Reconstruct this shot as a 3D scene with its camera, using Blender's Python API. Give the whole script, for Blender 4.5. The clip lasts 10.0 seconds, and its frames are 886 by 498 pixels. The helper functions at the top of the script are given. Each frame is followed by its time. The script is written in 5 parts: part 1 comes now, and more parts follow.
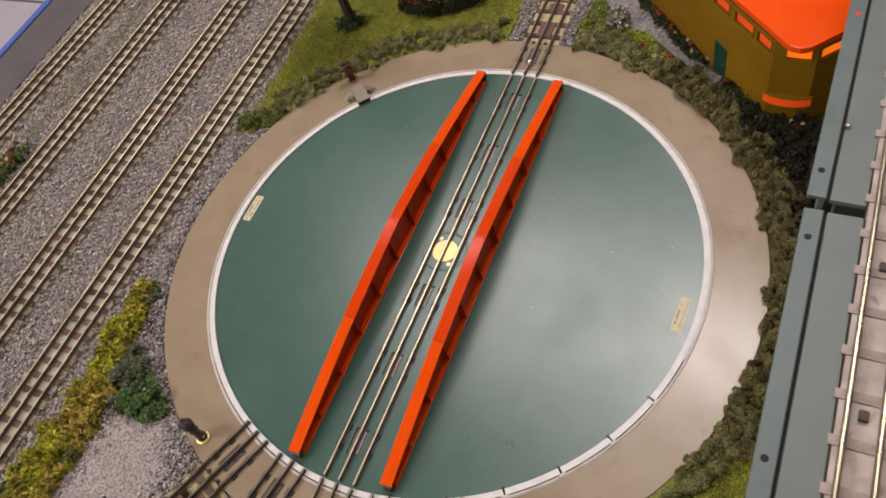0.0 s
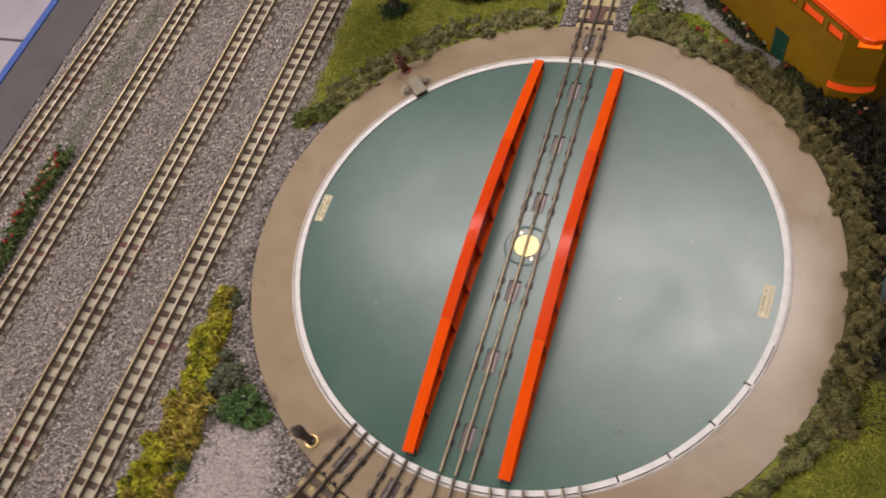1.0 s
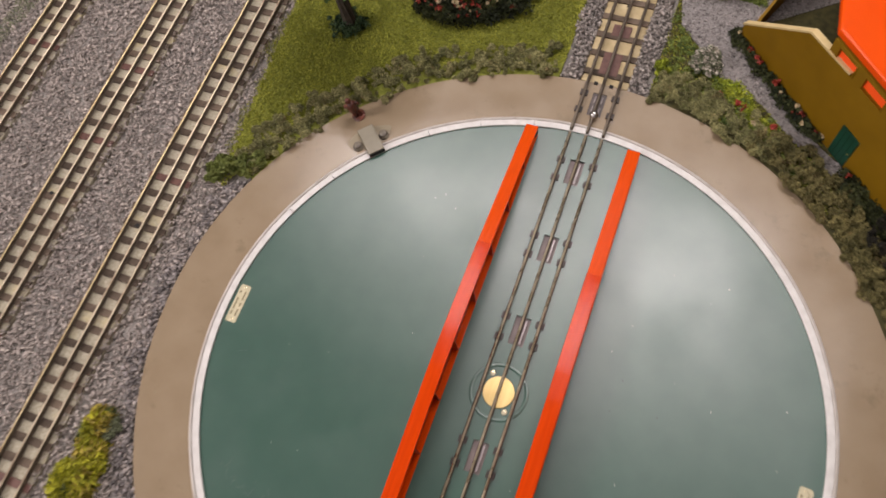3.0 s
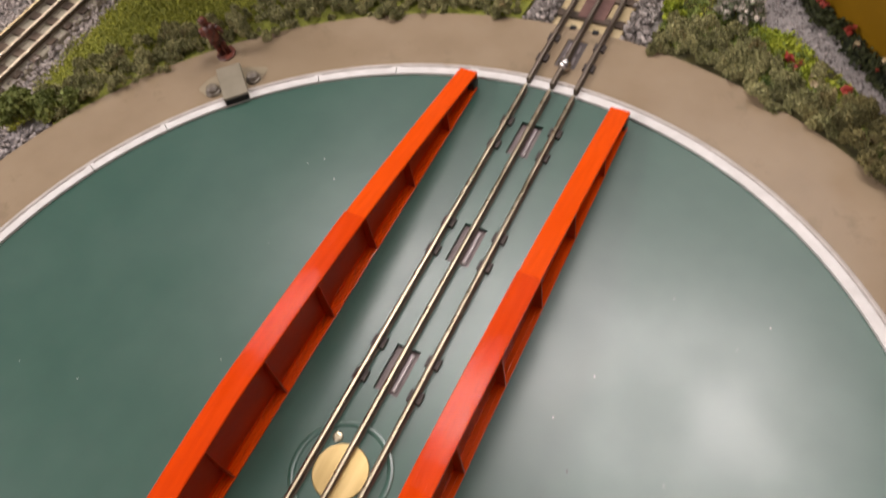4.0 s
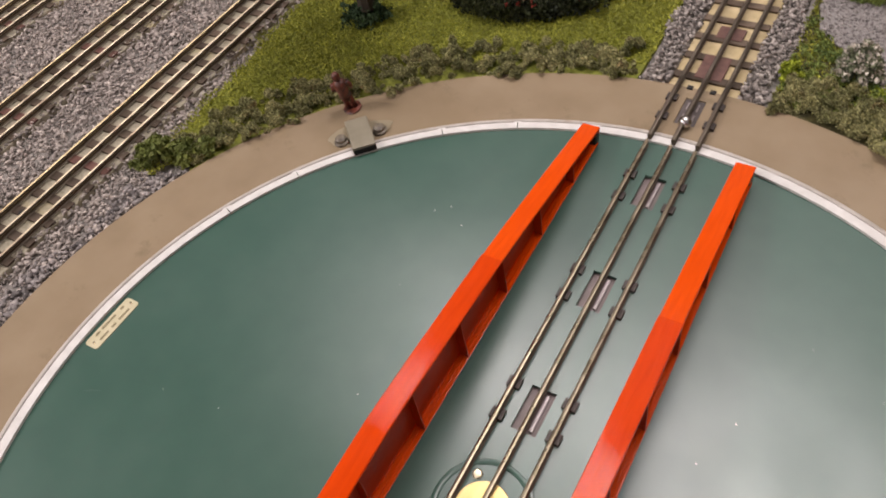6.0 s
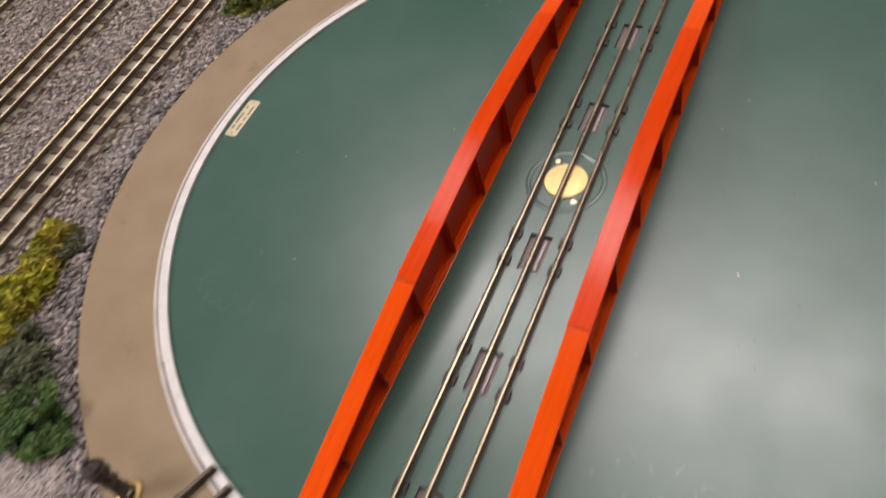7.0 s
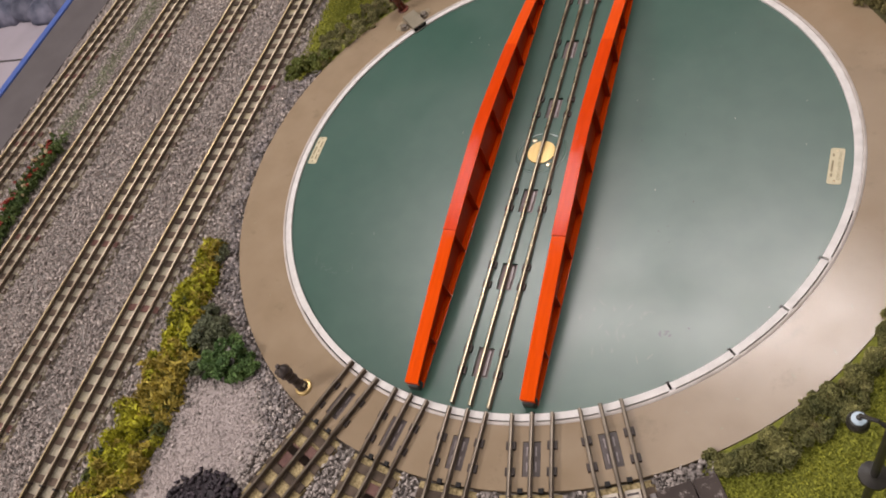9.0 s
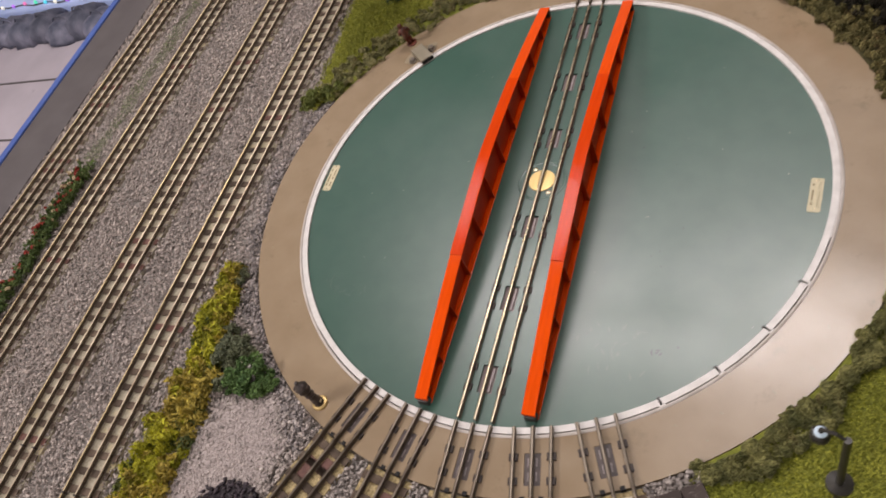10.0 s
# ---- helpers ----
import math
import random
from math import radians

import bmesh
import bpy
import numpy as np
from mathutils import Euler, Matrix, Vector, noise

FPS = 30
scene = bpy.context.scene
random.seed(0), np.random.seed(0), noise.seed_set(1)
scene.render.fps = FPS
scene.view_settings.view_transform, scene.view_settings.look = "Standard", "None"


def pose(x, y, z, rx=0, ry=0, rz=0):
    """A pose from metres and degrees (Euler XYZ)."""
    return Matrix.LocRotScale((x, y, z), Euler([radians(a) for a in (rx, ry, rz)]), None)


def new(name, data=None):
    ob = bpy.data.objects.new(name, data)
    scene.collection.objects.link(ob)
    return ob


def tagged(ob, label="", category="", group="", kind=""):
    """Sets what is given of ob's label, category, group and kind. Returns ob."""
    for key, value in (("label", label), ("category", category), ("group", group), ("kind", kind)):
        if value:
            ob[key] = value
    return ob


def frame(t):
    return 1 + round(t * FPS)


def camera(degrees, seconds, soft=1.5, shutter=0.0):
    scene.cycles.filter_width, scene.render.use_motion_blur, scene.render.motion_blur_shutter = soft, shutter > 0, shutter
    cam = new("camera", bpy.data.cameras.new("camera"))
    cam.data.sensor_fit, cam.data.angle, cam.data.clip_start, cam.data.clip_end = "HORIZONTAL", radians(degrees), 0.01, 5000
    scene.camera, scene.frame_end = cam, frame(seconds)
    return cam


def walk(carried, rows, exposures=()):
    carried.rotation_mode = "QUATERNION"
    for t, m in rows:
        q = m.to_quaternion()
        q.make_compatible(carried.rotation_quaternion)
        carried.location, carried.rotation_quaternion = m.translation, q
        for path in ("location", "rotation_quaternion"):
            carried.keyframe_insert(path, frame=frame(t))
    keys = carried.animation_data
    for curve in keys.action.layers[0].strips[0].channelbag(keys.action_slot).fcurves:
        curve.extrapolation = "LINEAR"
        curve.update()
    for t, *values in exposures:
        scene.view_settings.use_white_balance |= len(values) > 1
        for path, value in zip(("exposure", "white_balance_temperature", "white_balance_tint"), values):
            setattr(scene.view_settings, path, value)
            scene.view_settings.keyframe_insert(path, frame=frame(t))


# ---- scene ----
cam = camera(60.2, 10.0, soft=1.7, shutter=0.4)
PATH = [
    (0.0, 0.3523, -0.4166, 0.7496, 34.19, 12.7, 22.44),
    (0.5, 0.3046, -0.4122, 0.7656, 32.25, 12.85, 21.07),
    (1.0, 0.2078, -0.4236, 0.8372, 29.02, 11.54, 18.3),
    (1.5, 0.1059, -0.3971, 0.8775, 25.98, 9.93, 16.94),
    (2.0, 0.0625, -0.3436, 0.8485, 22.95, 8.11, 16.87),
    (2.5, 0.0513, -0.2298, 0.7917, 21.71, 6.4, 17.85),
    (2.7, 0.0649, -0.1806, 0.7844, 21.46, 6.29, 18.67),
    (3.8, 0.1211, -0.0866, 0.4442, 31.22, 6.7, 25.41),
    (4.0, 0.145, -0.0709, 0.3931, 33.87, 6.36, 26.26),
    (4.5, 0.1226, -0.068, 0.3952, 38.74, 6.58, 28.85),
    (5.0, 0.097, -0.0815, 0.4075, 39.12, 6.97, 29.99),
    (5.2, 0.0948, -0.0961, 0.4018, 39.99, 7.17, 30.26),
    (6.3, 0.1203, -0.1338, 0.4006, 38.55, 9.1, 28.65),
    (6.5, 0.1311, -0.1789, 0.39, 37.68, 10.14, 27.49),
    (7.0, 0.1422, -0.3298, 0.4169, 36.2, 11.46, 24.0),
    (7.5, 0.1935, -0.4284, 0.4572, 35.18, 14.36, 20.95),
    (8.0, 0.2128, -0.4777, 0.4867, 34.4, 16.4, 18.52),
    (8.5, 0.2009, -0.5138, 0.5348, 34.62, 18.04, 17.61),
    (9.0, 0.2553, -0.5093, 0.6127, 35.33, 18.66, 17.01),
    (9.5, 0.247, -0.5273, 0.6244, 35.82, 19.25, 17.04),
    (10.0, 0.2791, -0.5236, 0.6608, 36.27, 19.33, 17.22),
]
walk(cam, [(t, pose(x, y, z, rx, ry, rz)) for t, x, y, z, rx, ry, rz in PATH],
     exposures=[(0.0, -0.23), (1.0, -0.22), (2.0, -0.25), (2.7, -0.25), (4.0, -0.06), (5.0, -0.05), (6.5, -0.12), (8.5, -0.15), (10.0, -0.18)])

# ---- light: ceiling lamps of the room, plus two added fill lamps ----
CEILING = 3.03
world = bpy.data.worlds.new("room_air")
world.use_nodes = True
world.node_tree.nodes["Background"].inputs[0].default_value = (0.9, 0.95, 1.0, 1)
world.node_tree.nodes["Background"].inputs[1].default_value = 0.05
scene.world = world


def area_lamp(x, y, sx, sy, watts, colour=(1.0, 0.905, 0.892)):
    data = bpy.data.lights.new("ceiling_or_fill_lamp", "AREA")
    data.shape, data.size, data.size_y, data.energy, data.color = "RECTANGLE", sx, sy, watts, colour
    ob = new("ceiling_or_fill_lamp", data)
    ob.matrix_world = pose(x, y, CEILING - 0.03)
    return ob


# Last two are unseen fill behind the camera; the others follow deck reflections.
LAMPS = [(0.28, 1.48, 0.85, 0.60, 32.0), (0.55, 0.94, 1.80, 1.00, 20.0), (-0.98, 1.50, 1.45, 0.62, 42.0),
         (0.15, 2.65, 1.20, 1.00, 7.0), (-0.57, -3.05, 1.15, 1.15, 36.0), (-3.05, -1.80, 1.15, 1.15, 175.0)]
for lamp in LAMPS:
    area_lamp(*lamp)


# ---- materials ----
def material(name):
    m = bpy.data.materials.new(name)
    m.use_nodes = True
    return m, m.node_tree.nodes, m.node_tree.links, m.node_tree.nodes["Principled BSDF"]


def paint(name, c1, c2, rough=0.5, metal=0.0, scale=40.0, bump=0.0, bump_scale=300.0, detail=6.0, rough2=None, coat=0.0,
          island=0.0, obj_random=0.0, wear=None, wear_scale=60.0, wear_amount=0.35, spec=0.5, stretch=None):
    """Two-tone surface at two scales of noise, with relief; optional tone shift by island or object, and worn patches."""
    m, nodes, links, bsdf = material(name)
    geo = nodes.new("ShaderNodeTexCoord")
    n1 = nodes.new("ShaderNodeTexNoise")
    n1.inputs["Scale"].default_value, n1.inputs["Detail"].default_value = scale, detail
    if stretch:
        mapping = nodes.new("ShaderNodeMapping")
        mapping.inputs["Scale"].default_value = stretch
        links.new(geo.outputs["Object"], mapping.inputs["Vector"])
        links.new(mapping.outputs["Vector"], n1.inputs["Vector"])
    else:
        links.new(geo.outputs["Object"], n1.inputs["Vector"])
    ramp = nodes.new("ShaderNodeValToRGB")
    ramp.color_ramp.elements[0].position, ramp.color_ramp.elements[1].position = 0.32, 0.68
    ramp.color_ramp.elements[0].color, ramp.color_ramp.elements[1].color = (*c1, 1), (*c2, 1)
    links.new(n1.outputs["Fac"], ramp.inputs["Fac"])
    colour = ramp.outputs["Color"]
    if wear:
        n3 = nodes.new("ShaderNodeTexNoise")
        n3.inputs["Scale"].default_value, n3.inputs["Detail"].default_value, n3.inputs["Roughness"].default_value = wear_scale, 8.0, 0.7
        links.new(geo.outputs["Object"], n3.inputs["Vector"])
        r3 = nodes.new("ShaderNodeMapRange")
        r3.inputs["From Min"].default_value, r3.inputs["From Max"].default_value = 0.72 - wear_amount * 0.4, 0.8 - wear_amount * 0.3
        links.new(n3.outputs["Fac"], r3.inputs["Value"])
        mix = nodes.new("ShaderNodeMix")
        mix.data_type = "RGBA"
        links.new(r3.outputs["Result"], mix.inputs["Factor"])
        links.new(colour, mix.inputs["A"])
        mix.inputs["B"].default_value = (*wear, 1)
        colour = mix.outputs["Result"]
    if island or obj_random:
        src = nodes.new("ShaderNodeNewGeometry").outputs["Random Per Island"] if island else nodes.new("ShaderNodeObjectInfo").outputs["Random"]
        amount = island or obj_random
        hsv = nodes.new("ShaderNodeHueSaturation")
        mr = nodes.new("ShaderNodeMapRange")
        mr.inputs["To Min"].default_value, mr.inputs["To Max"].default_value = 1 - amount, 1 + amount
        links.new(src, mr.inputs["Value"])
        links.new(mr.outputs["Result"], hsv.inputs["Value"])
        links.new(colour, hsv.inputs["Color"])
        colour = hsv.outputs["Color"]
    links.new(colour, bsdf.inputs["Base Color"])
    bsdf.inputs["Metallic"].default_value = metal
    bsdf.inputs["Coat Weight"].default_value = coat
    bsdf.inputs["Specular IOR Level"].default_value = spec
    if rough2 is None:
        bsdf.inputs["Roughness"].default_value = rough
    else:
        rr = nodes.new("ShaderNodeMapRange")
        rr.inputs["From Min"].default_value, rr.inputs["From Max"].default_value = 0.3, 0.7
        rr.inputs["To Min"].default_value, rr.inputs["To Max"].default_value = rough, rough2
        links.new(n1.outputs["Fac"], rr.inputs["Value"])
        links.new(rr.outputs["Result"], bsdf.inputs["Roughness"])
    if bump:
        n2 = nodes.new("ShaderNodeTexNoise")
        n2.inputs["Scale"].default_value, n2.inputs["Detail"].default_value = bump_scale, 4.0
        links.new(mapping.outputs["Vector"] if stretch else geo.outputs["Object"], n2.inputs["Vector"])
        b = nodes.new("ShaderNodeBump")
        b.inputs["Strength"].default_value, b.inputs["Distance"].default_value = bump, 0.001
        links.new(n2.outputs["Fac"], b.inputs["Height"])
        links.new(b.outputs["Normal"], bsdf.inputs["Normal"])
    return m


def glow(name, colour, strength):
    m, nodes, links, bsdf = material(name)
    bsdf.inputs["Base Color"].default_value = (*colour, 1)
    bsdf.inputs["Emission Color"].default_value = (*colour, 1)
    bsdf.inputs["Emission Strength"].default_value = strength
    return m


def cloudy_paint(name, c1, c2, rough, spec):
    """Worn gloss paint whose shine is mottled: broad clouds, hand-sized patches and fine specks."""
    m = paint(name, c1, c2, rough, scale=40, detail=2.5, spec=spec)
    nodes, links, bsdf = m.node_tree.nodes, m.node_tree.links, m.node_tree.nodes["Principled BSDF"]
    coord = nodes.new("ShaderNodeTexCoord")
    total = None
    for scale, detail, amount in ((8.0, 1.0, 0.20), (23.0, 1.5, 0.120), (95.0, 2.0, 0.050)):
        n = nodes.new("ShaderNodeTexNoise")
        n.inputs["Scale"].default_value, n.inputs["Detail"].default_value, n.inputs["Roughness"].default_value = scale, detail, 0.62
        links.new(coord.outputs["Object"], n.inputs["Vector"])
        w = nodes.new("ShaderNodeMath")
        w.operation = "MULTIPLY_ADD"
        w.inputs[1].default_value = amount
        w.inputs[2].default_value = rough - 0.178 if total is None else 0.0
        links.new(n.outputs["Fac"], w.inputs[0])
        if total is not None:
            links.new(total, w.inputs[2])
        total = w.outputs[0]
    least = nodes.new("ShaderNodeMath")
    least.operation = "MAXIMUM"
    least.inputs[1].default_value = 0.279
    links.new(total, least.inputs[0])
    links.new(least.outputs[0], bsdf.inputs["Roughness"])
    return m


DECK_GREEN = cloudy_paint("deck_green_paint", (0.031, 0.088, 0.063), (0.038, 0.098, 0.071), 0.305, 0.86)
ORANGE = paint("girder_orange_paint", (0.70, 0.066, 0.0012), (0.78, 0.080, 0.0016), 0.10, scale=45, bump=0.26, bump_scale=46, rough2=0.20, spec=0.20, stretch=(9.0, 0.7, 3.0),
               wear=(0.45, 0.05, 0.02), wear_scale=180, wear_amount=0.1)
ORANGE_MID = paint("girder_red_orange_paint", (0.60, 0.045, 0.0016), (0.68, 0.057, 0.0024), 0.06, scale=60, bump=0.34, bump_scale=150, rough2=0.14, spec=0.15, stretch=(6.0, 0.5, 1.0),
                   wear=(0.42, 0.045, 0.02), wear_scale=180, wear_amount=0.12)
# Girder orange darkened: the shade on webs and stiffeners is in the colour.
ORANGE_SHADED = paint("girder_shaded_orange", (0.46, 0.036, 0.003), (0.54, 0.046, 0.004), 0.3, scale=60, bump=0.15, bump_scale=200, rough2=0.4, spec=0.25)
TAN = paint("surround_tan_paint", (0.266, 0.200, 0.127), (0.306, 0.235, 0.153), 0.14, scale=26, rough2=0.24, bump=0.05, bump_scale=120, spec=0.45,
            wear=(0.225, 0.170, 0.107), wear_scale=22, wear_amount=0.36)
RIM_WHITE = paint("rim_white_paint", (0.60, 0.58, 0.55), (0.72, 0.70, 0.67), 0.45, scale=90, bump=0.08, wear=(0.42, 0.39, 0.34), wear_scale=120, wear_amount=0.15)
LIP = paint("pale_lip_paint", (0.42, 0.38, 0.34), (0.56, 0.52, 0.48), 0.4, scale=60, wear=(0.34, 0.28, 0.22), wear_scale=45, wear_amount=0.3)
BLACK = paint("dark_gap", (0.008, 0.008, 0.008), (0.014, 0.012, 0.011), 0.8, scale=100)
RAIL_BRASS = paint("tinplate_rail", (0.46, 0.40, 0.27), (0.62, 0.55, 0.39), 0.22, metal=1.0, scale=70, rough2=0.36, wear=(0.18, 0.13, 0.08), wear_scale=60, wear_amount=0.2)
RAIL_WEB = paint("dark_rail_web", (0.085, 0.064, 0.046), (0.16, 0.125, 0.088), 0.55, metal=0.4, scale=90)
RAIL_YARD = paint("yard_rail_metal", (0.50, 0.42, 0.29), (0.68, 0.585, 0.425), 0.36, metal=0.7, scale=14, rough2=0.55, wear=(0.26, 0.165, 0.11), wear_scale=16, wear_amount=0.5)
RAIL_YELLOW = paint("yellowed_rail_metal", (0.55, 0.435, 0.225), (0.70, 0.575, 0.345), 0.36, metal=0.65, scale=14, rough2=0.55, wear=(0.42, 0.30, 0.16), wear_scale=12, wear_amount=0.5)
RAIL_STEEL = paint("steel_rail", (0.21, 0.178, 0.14), (0.34, 0.295, 0.235), 0.29, metal=1.0, scale=40, rough2=0.45, wear=(0.10, 0.07, 0.055), wear_scale=90, wear_amount=0.25)
CLIP = paint("rail_clip_metal", (0.035, 0.026, 0.022), (0.06, 0.045, 0.038), 0.5, metal=0.3, scale=120, bump=0.1)
POCKET = paint("sleeper_pocket", (0.055, 0.043, 0.039), (0.10, 0.077, 0.070), 0.5, scale=120, bump=0.1)
POCKET_PALE = paint("brown_pocket_floor", (0.15, 0.112, 0.105), (0.22, 0.172, 0.162), 0.5, scale=120, bump=0.1)
PEWTER = paint("pocket_strip", (0.40, 0.35, 0.35), (0.54, 0.48, 0.48), 0.4, scale=200, metal=0.3, bump=0.1)
DULL_STRIP = paint("dull_strip", (0.20, 0.17, 0.165), (0.30, 0.26, 0.25), 0.5, scale=200, metal=0.2, bump=0.1)
GOLD = paint("pivot_brass", (0.54, 0.39, 0.16), (0.64, 0.48, 0.22), 0.32, metal=0.85, scale=60, rough2=0.42, bump=0.12, bump_scale=220, stretch=(3.0, 0.4, 1.0))
PLATE = paint("label_cream", (0.52, 0.47, 0.30), (0.62, 0.56, 0.38), 0.5, scale=120)
PLATE_INK = paint("label_ink", (0.20, 0.165, 0.09), (0.27, 0.225, 0.13), 0.6, scale=120)
TIE = paint("dark_brown_tie", (0.066, 0.047, 0.033), (0.130, 0.096, 0.070), 0.75, scale=120, bump=0.2, obj_random=0.35, spec=0.25)
ROADBED = paint("tan_roadbed", (0.315, 0.280, 0.200), (0.485, 0.440, 0.335), 0.8, scale=330, bump=0.5, bump_scale=700, wear=(0.56, 0.47, 0.25), wear_scale=7, wear_amount=0.45)
ROADBED_Y = paint("speckled_cork_roadbed", (0.20, 0.15, 0.06), (0.52, 0.42, 0.22), 0.8, scale=420, bump=0.6, bump_scale=800, detail=3)
BOARDS = paint("pale_track_boards_north", (0.42, 0.325, 0.165), (0.60, 0.485, 0.28), 0.7, scale=60, bump=0.3, bump_scale=500, wear=(0.22, 0.17, 0.09), wear_scale=110, wear_amount=0.2)
BALLAST = paint("grey_ballast", (0.322, 0.278, 0.250), (0.465, 0.406, 0.366), 0.75, scale=150, bump=0.3, bump_scale=900, island=0.48, wear=(0.245, 0.215, 0.190), wear_scale=13, wear_amount=0.30)
STONE = paint("grey_stone", (0.20, 0.174, 0.158), (0.43, 0.378, 0.344), 0.75, scale=150, bump=0.3, bump_scale=900, obj_random=0.6)
BALLAST_MID = paint("coarse_grey_stones", (0.21, 0.184, 0.166), (0.43, 0.385, 0.350), 0.75, scale=120, bump=0.3, bump_scale=900, island=0.6)
BALLAST_DARK = paint("dark_ballast", (0.16, 0.142, 0.136), (0.32, 0.288, 0.275), 0.75, scale=150, bump=0.3, bump_scale=900, island=0.6)
BASE_GREY = paint("ballast_bed", (0.245, 0.226, 0.205), (0.375, 0.346, 0.318), 0.9, scale=200, bump=0.8, bump_scale=600)
PALE_GRAVEL = paint("pale_fine_gravel", (0.33, 0.285, 0.265), (0.46, 0.405, 0.38), 0.85, scale=500, bump=0.7, bump_scale=900, detail=3)
PATH_GREY = paint("grey_path", (0.20, 0.183, 0.175), (0.31, 0.288, 0.275), 0.85, scale=420, bump=0.7, bump_scale=800, detail=3)
GRASS_BASE = paint("grass_mat", (0.13, 0.145, 0.017), (0.24, 0.255, 0.034), 0.9, scale=260, bump=0.9, bump_scale=900, detail=5)
GRASS = paint("grass_fibres", (0.220, 0.235, 0.022), (0.405, 0.412, 0.052), 0.8, scale=30, island=0.28)
MOSS = paint("olive_moss", (0.150, 0.152, 0.055), (0.385, 0.360, 0.160), 0.85, scale=60, detail=5, island=0.55, wear=(0.30, 0.21, 0.095), wear_scale=70, wear_amount=0.36)
# Soil tone includes the shade beside the station.
SOIL = paint("shade_darkened_soil", (0.040, 0.036, 0.012), (0.095, 0.085, 0.026), 0.95, scale=120, bump=0.8, bump_scale=700)
# Moss darkened to near black: the shade under the viaduct is in this colour.
MOSS_SHADED = paint("shaded_moss", (0.010, 0.009, 0.005), (0.034, 0.028, 0.014), 0.85, scale=45, island=0.5)
MOSS_BROWN = paint("brown_olive_moss", (0.092, 0.083, 0.026), (0.285, 0.245, 0.092), 0.85, scale=60, detail=5, island=0.5, wear=(0.135, 0.085, 0.035), wear_scale=70, wear_amount=0.4)
LICHEN_Y = paint("yellow_lichen", (0.245, 0.250, 0.012), (0.49, 0.47, 0.028), 0.8, scale=45, island=0.45)
LICHEN_BR = paint("ochre_lichen", (0.25, 0.190, 0.026), (0.51, 0.405, 0.072), 0.8, scale=45, island=0.5)
LICHEN_GR = paint("olive_lichen", (0.06, 0.085, 0.02), (0.15, 0.17, 0.04), 0.8, scale=45, island=0.5)
LEAF_GREEN = paint("bush_green", (0.060, 0.128, 0.036), (0.160, 0.260, 0.076), 0.8, scale=60, island=0.45)
LEAF_GREY = paint("bush_grey_green", (0.13, 0.15, 0.088), (0.24, 0.26, 0.15), 0.8, scale=60, island=0.45)
LEAF_OLIVE = paint("bush_olive", (0.125, 0.155, 0.035), (0.25, 0.28, 0.068), 0.8, scale=60, island=0.3)
LEAF_LIME = paint("bush_lime", (0.20, 0.26, 0.015), (0.36, 0.40, 0.03), 0.8, scale=60, island=0.4)
COAL = paint("coal", (0.017, 0.012, 0.016), (0.050, 0.037, 0.046), 0.6, scale=200, bump=0.3, obj_random=0.5)
BARK = paint("bark", (0.025, 0.02, 0.014), (0.06, 0.045, 0.03), 0.9, scale=150, bump=0.6)
RED_PETAL = paint("red_petals", (0.24, 0.025, 0.016), (0.42, 0.055, 0.03), 0.6, scale=80, island=0.4)
CREAM_PETAL = paint("cream_petals", (0.48, 0.37, 0.20), (0.62, 0.52, 0.34), 0.6, scale=80, island=0.3)
WHITE_PETAL = paint("white_petals", (0.55, 0.48, 0.40), (0.70, 0.64, 0.56), 0.6, scale=80, island=0.3)
OLIVE_WALL = paint("ochre_wall", (0.200, 0.106, 0.003), (0.250, 0.136, 0.005), 0.6, spec=0.2, scale=20, bump=0.1, bump_scale=400)
WALL_TRIM = paint("cream_trim", (0.6, 0.45, 0.2), (0.7, 0.55, 0.28), 0.6, scale=60)
ROOF_RED = paint("orange_roof", (0.78, 0.070, 0.002), (0.86, 0.088, 0.003), 0.2, scale=15, rough2=0.255, spec=0.12)
EAVE_RED = paint("dark_red_eave", (0.10, 0.012, 0.010), (0.16, 0.02, 0.014), 0.5, scale=40)
DOOR_GREEN = paint("green_door", (0.006, 0.05, 0.028), (0.01, 0.07, 0.04), 0.4, scale=60)
STEEL_GREEN = paint("grey_green_steel", (0.085, 0.120, 0.112), (0.118, 0.155, 0.146), 0.42, scale=25, rough2=0.5, bump=0.05, wear=(0.13, 0.16, 0.15), wear_scale=30, wear_amount=0.15)
STEEL_GREY = paint("greyish_steel", (0.112, 0.134, 0.124), (0.142, 0.166, 0.154), 0.42, scale=25, rough2=0.5, bump=0.05)
FASCIA = paint("dark_fascia", (0.075, 0.066, 0.066), (0.095, 0.085, 0.085), 0.6, scale=20, bump=0.05)
BROWN = paint("brown_panel", (0.035, 0.025, 0.021), (0.062, 0.046, 0.039), 0.55, spec=0.25, scale=40, bump=0.15, wear=(0.36, 0.32, 0.29), wear_scale=110, wear_amount=0.33)
CHROME = paint("chrome", (0.50, 0.48, 0.46), (0.62, 0.60, 0.58), 0.25, metal=1.0, scale=40)
BLACK_PAINT = paint("black_paint", (0.014, 0.013, 0.010), (0.034, 0.031, 0.024), 0.4, scale=150, bump=0.1)
COAT_RED = paint("rust_brown_paint", (0.030, 0.011, 0.008), (0.175, 0.042, 0.022), 0.4, scale=250)
WALL_ROOM = paint("room_wall_paint", (0.56, 0.545, 0.52), (0.62, 0.605, 0.58), 0.8, scale=4)
CEILING_WHITE = paint("ceiling_white_paint", (0.70, 0.68, 0.65), (0.78, 0.76, 0.73), 0.85, scale=3, bump=0.1, bump_scale=30)
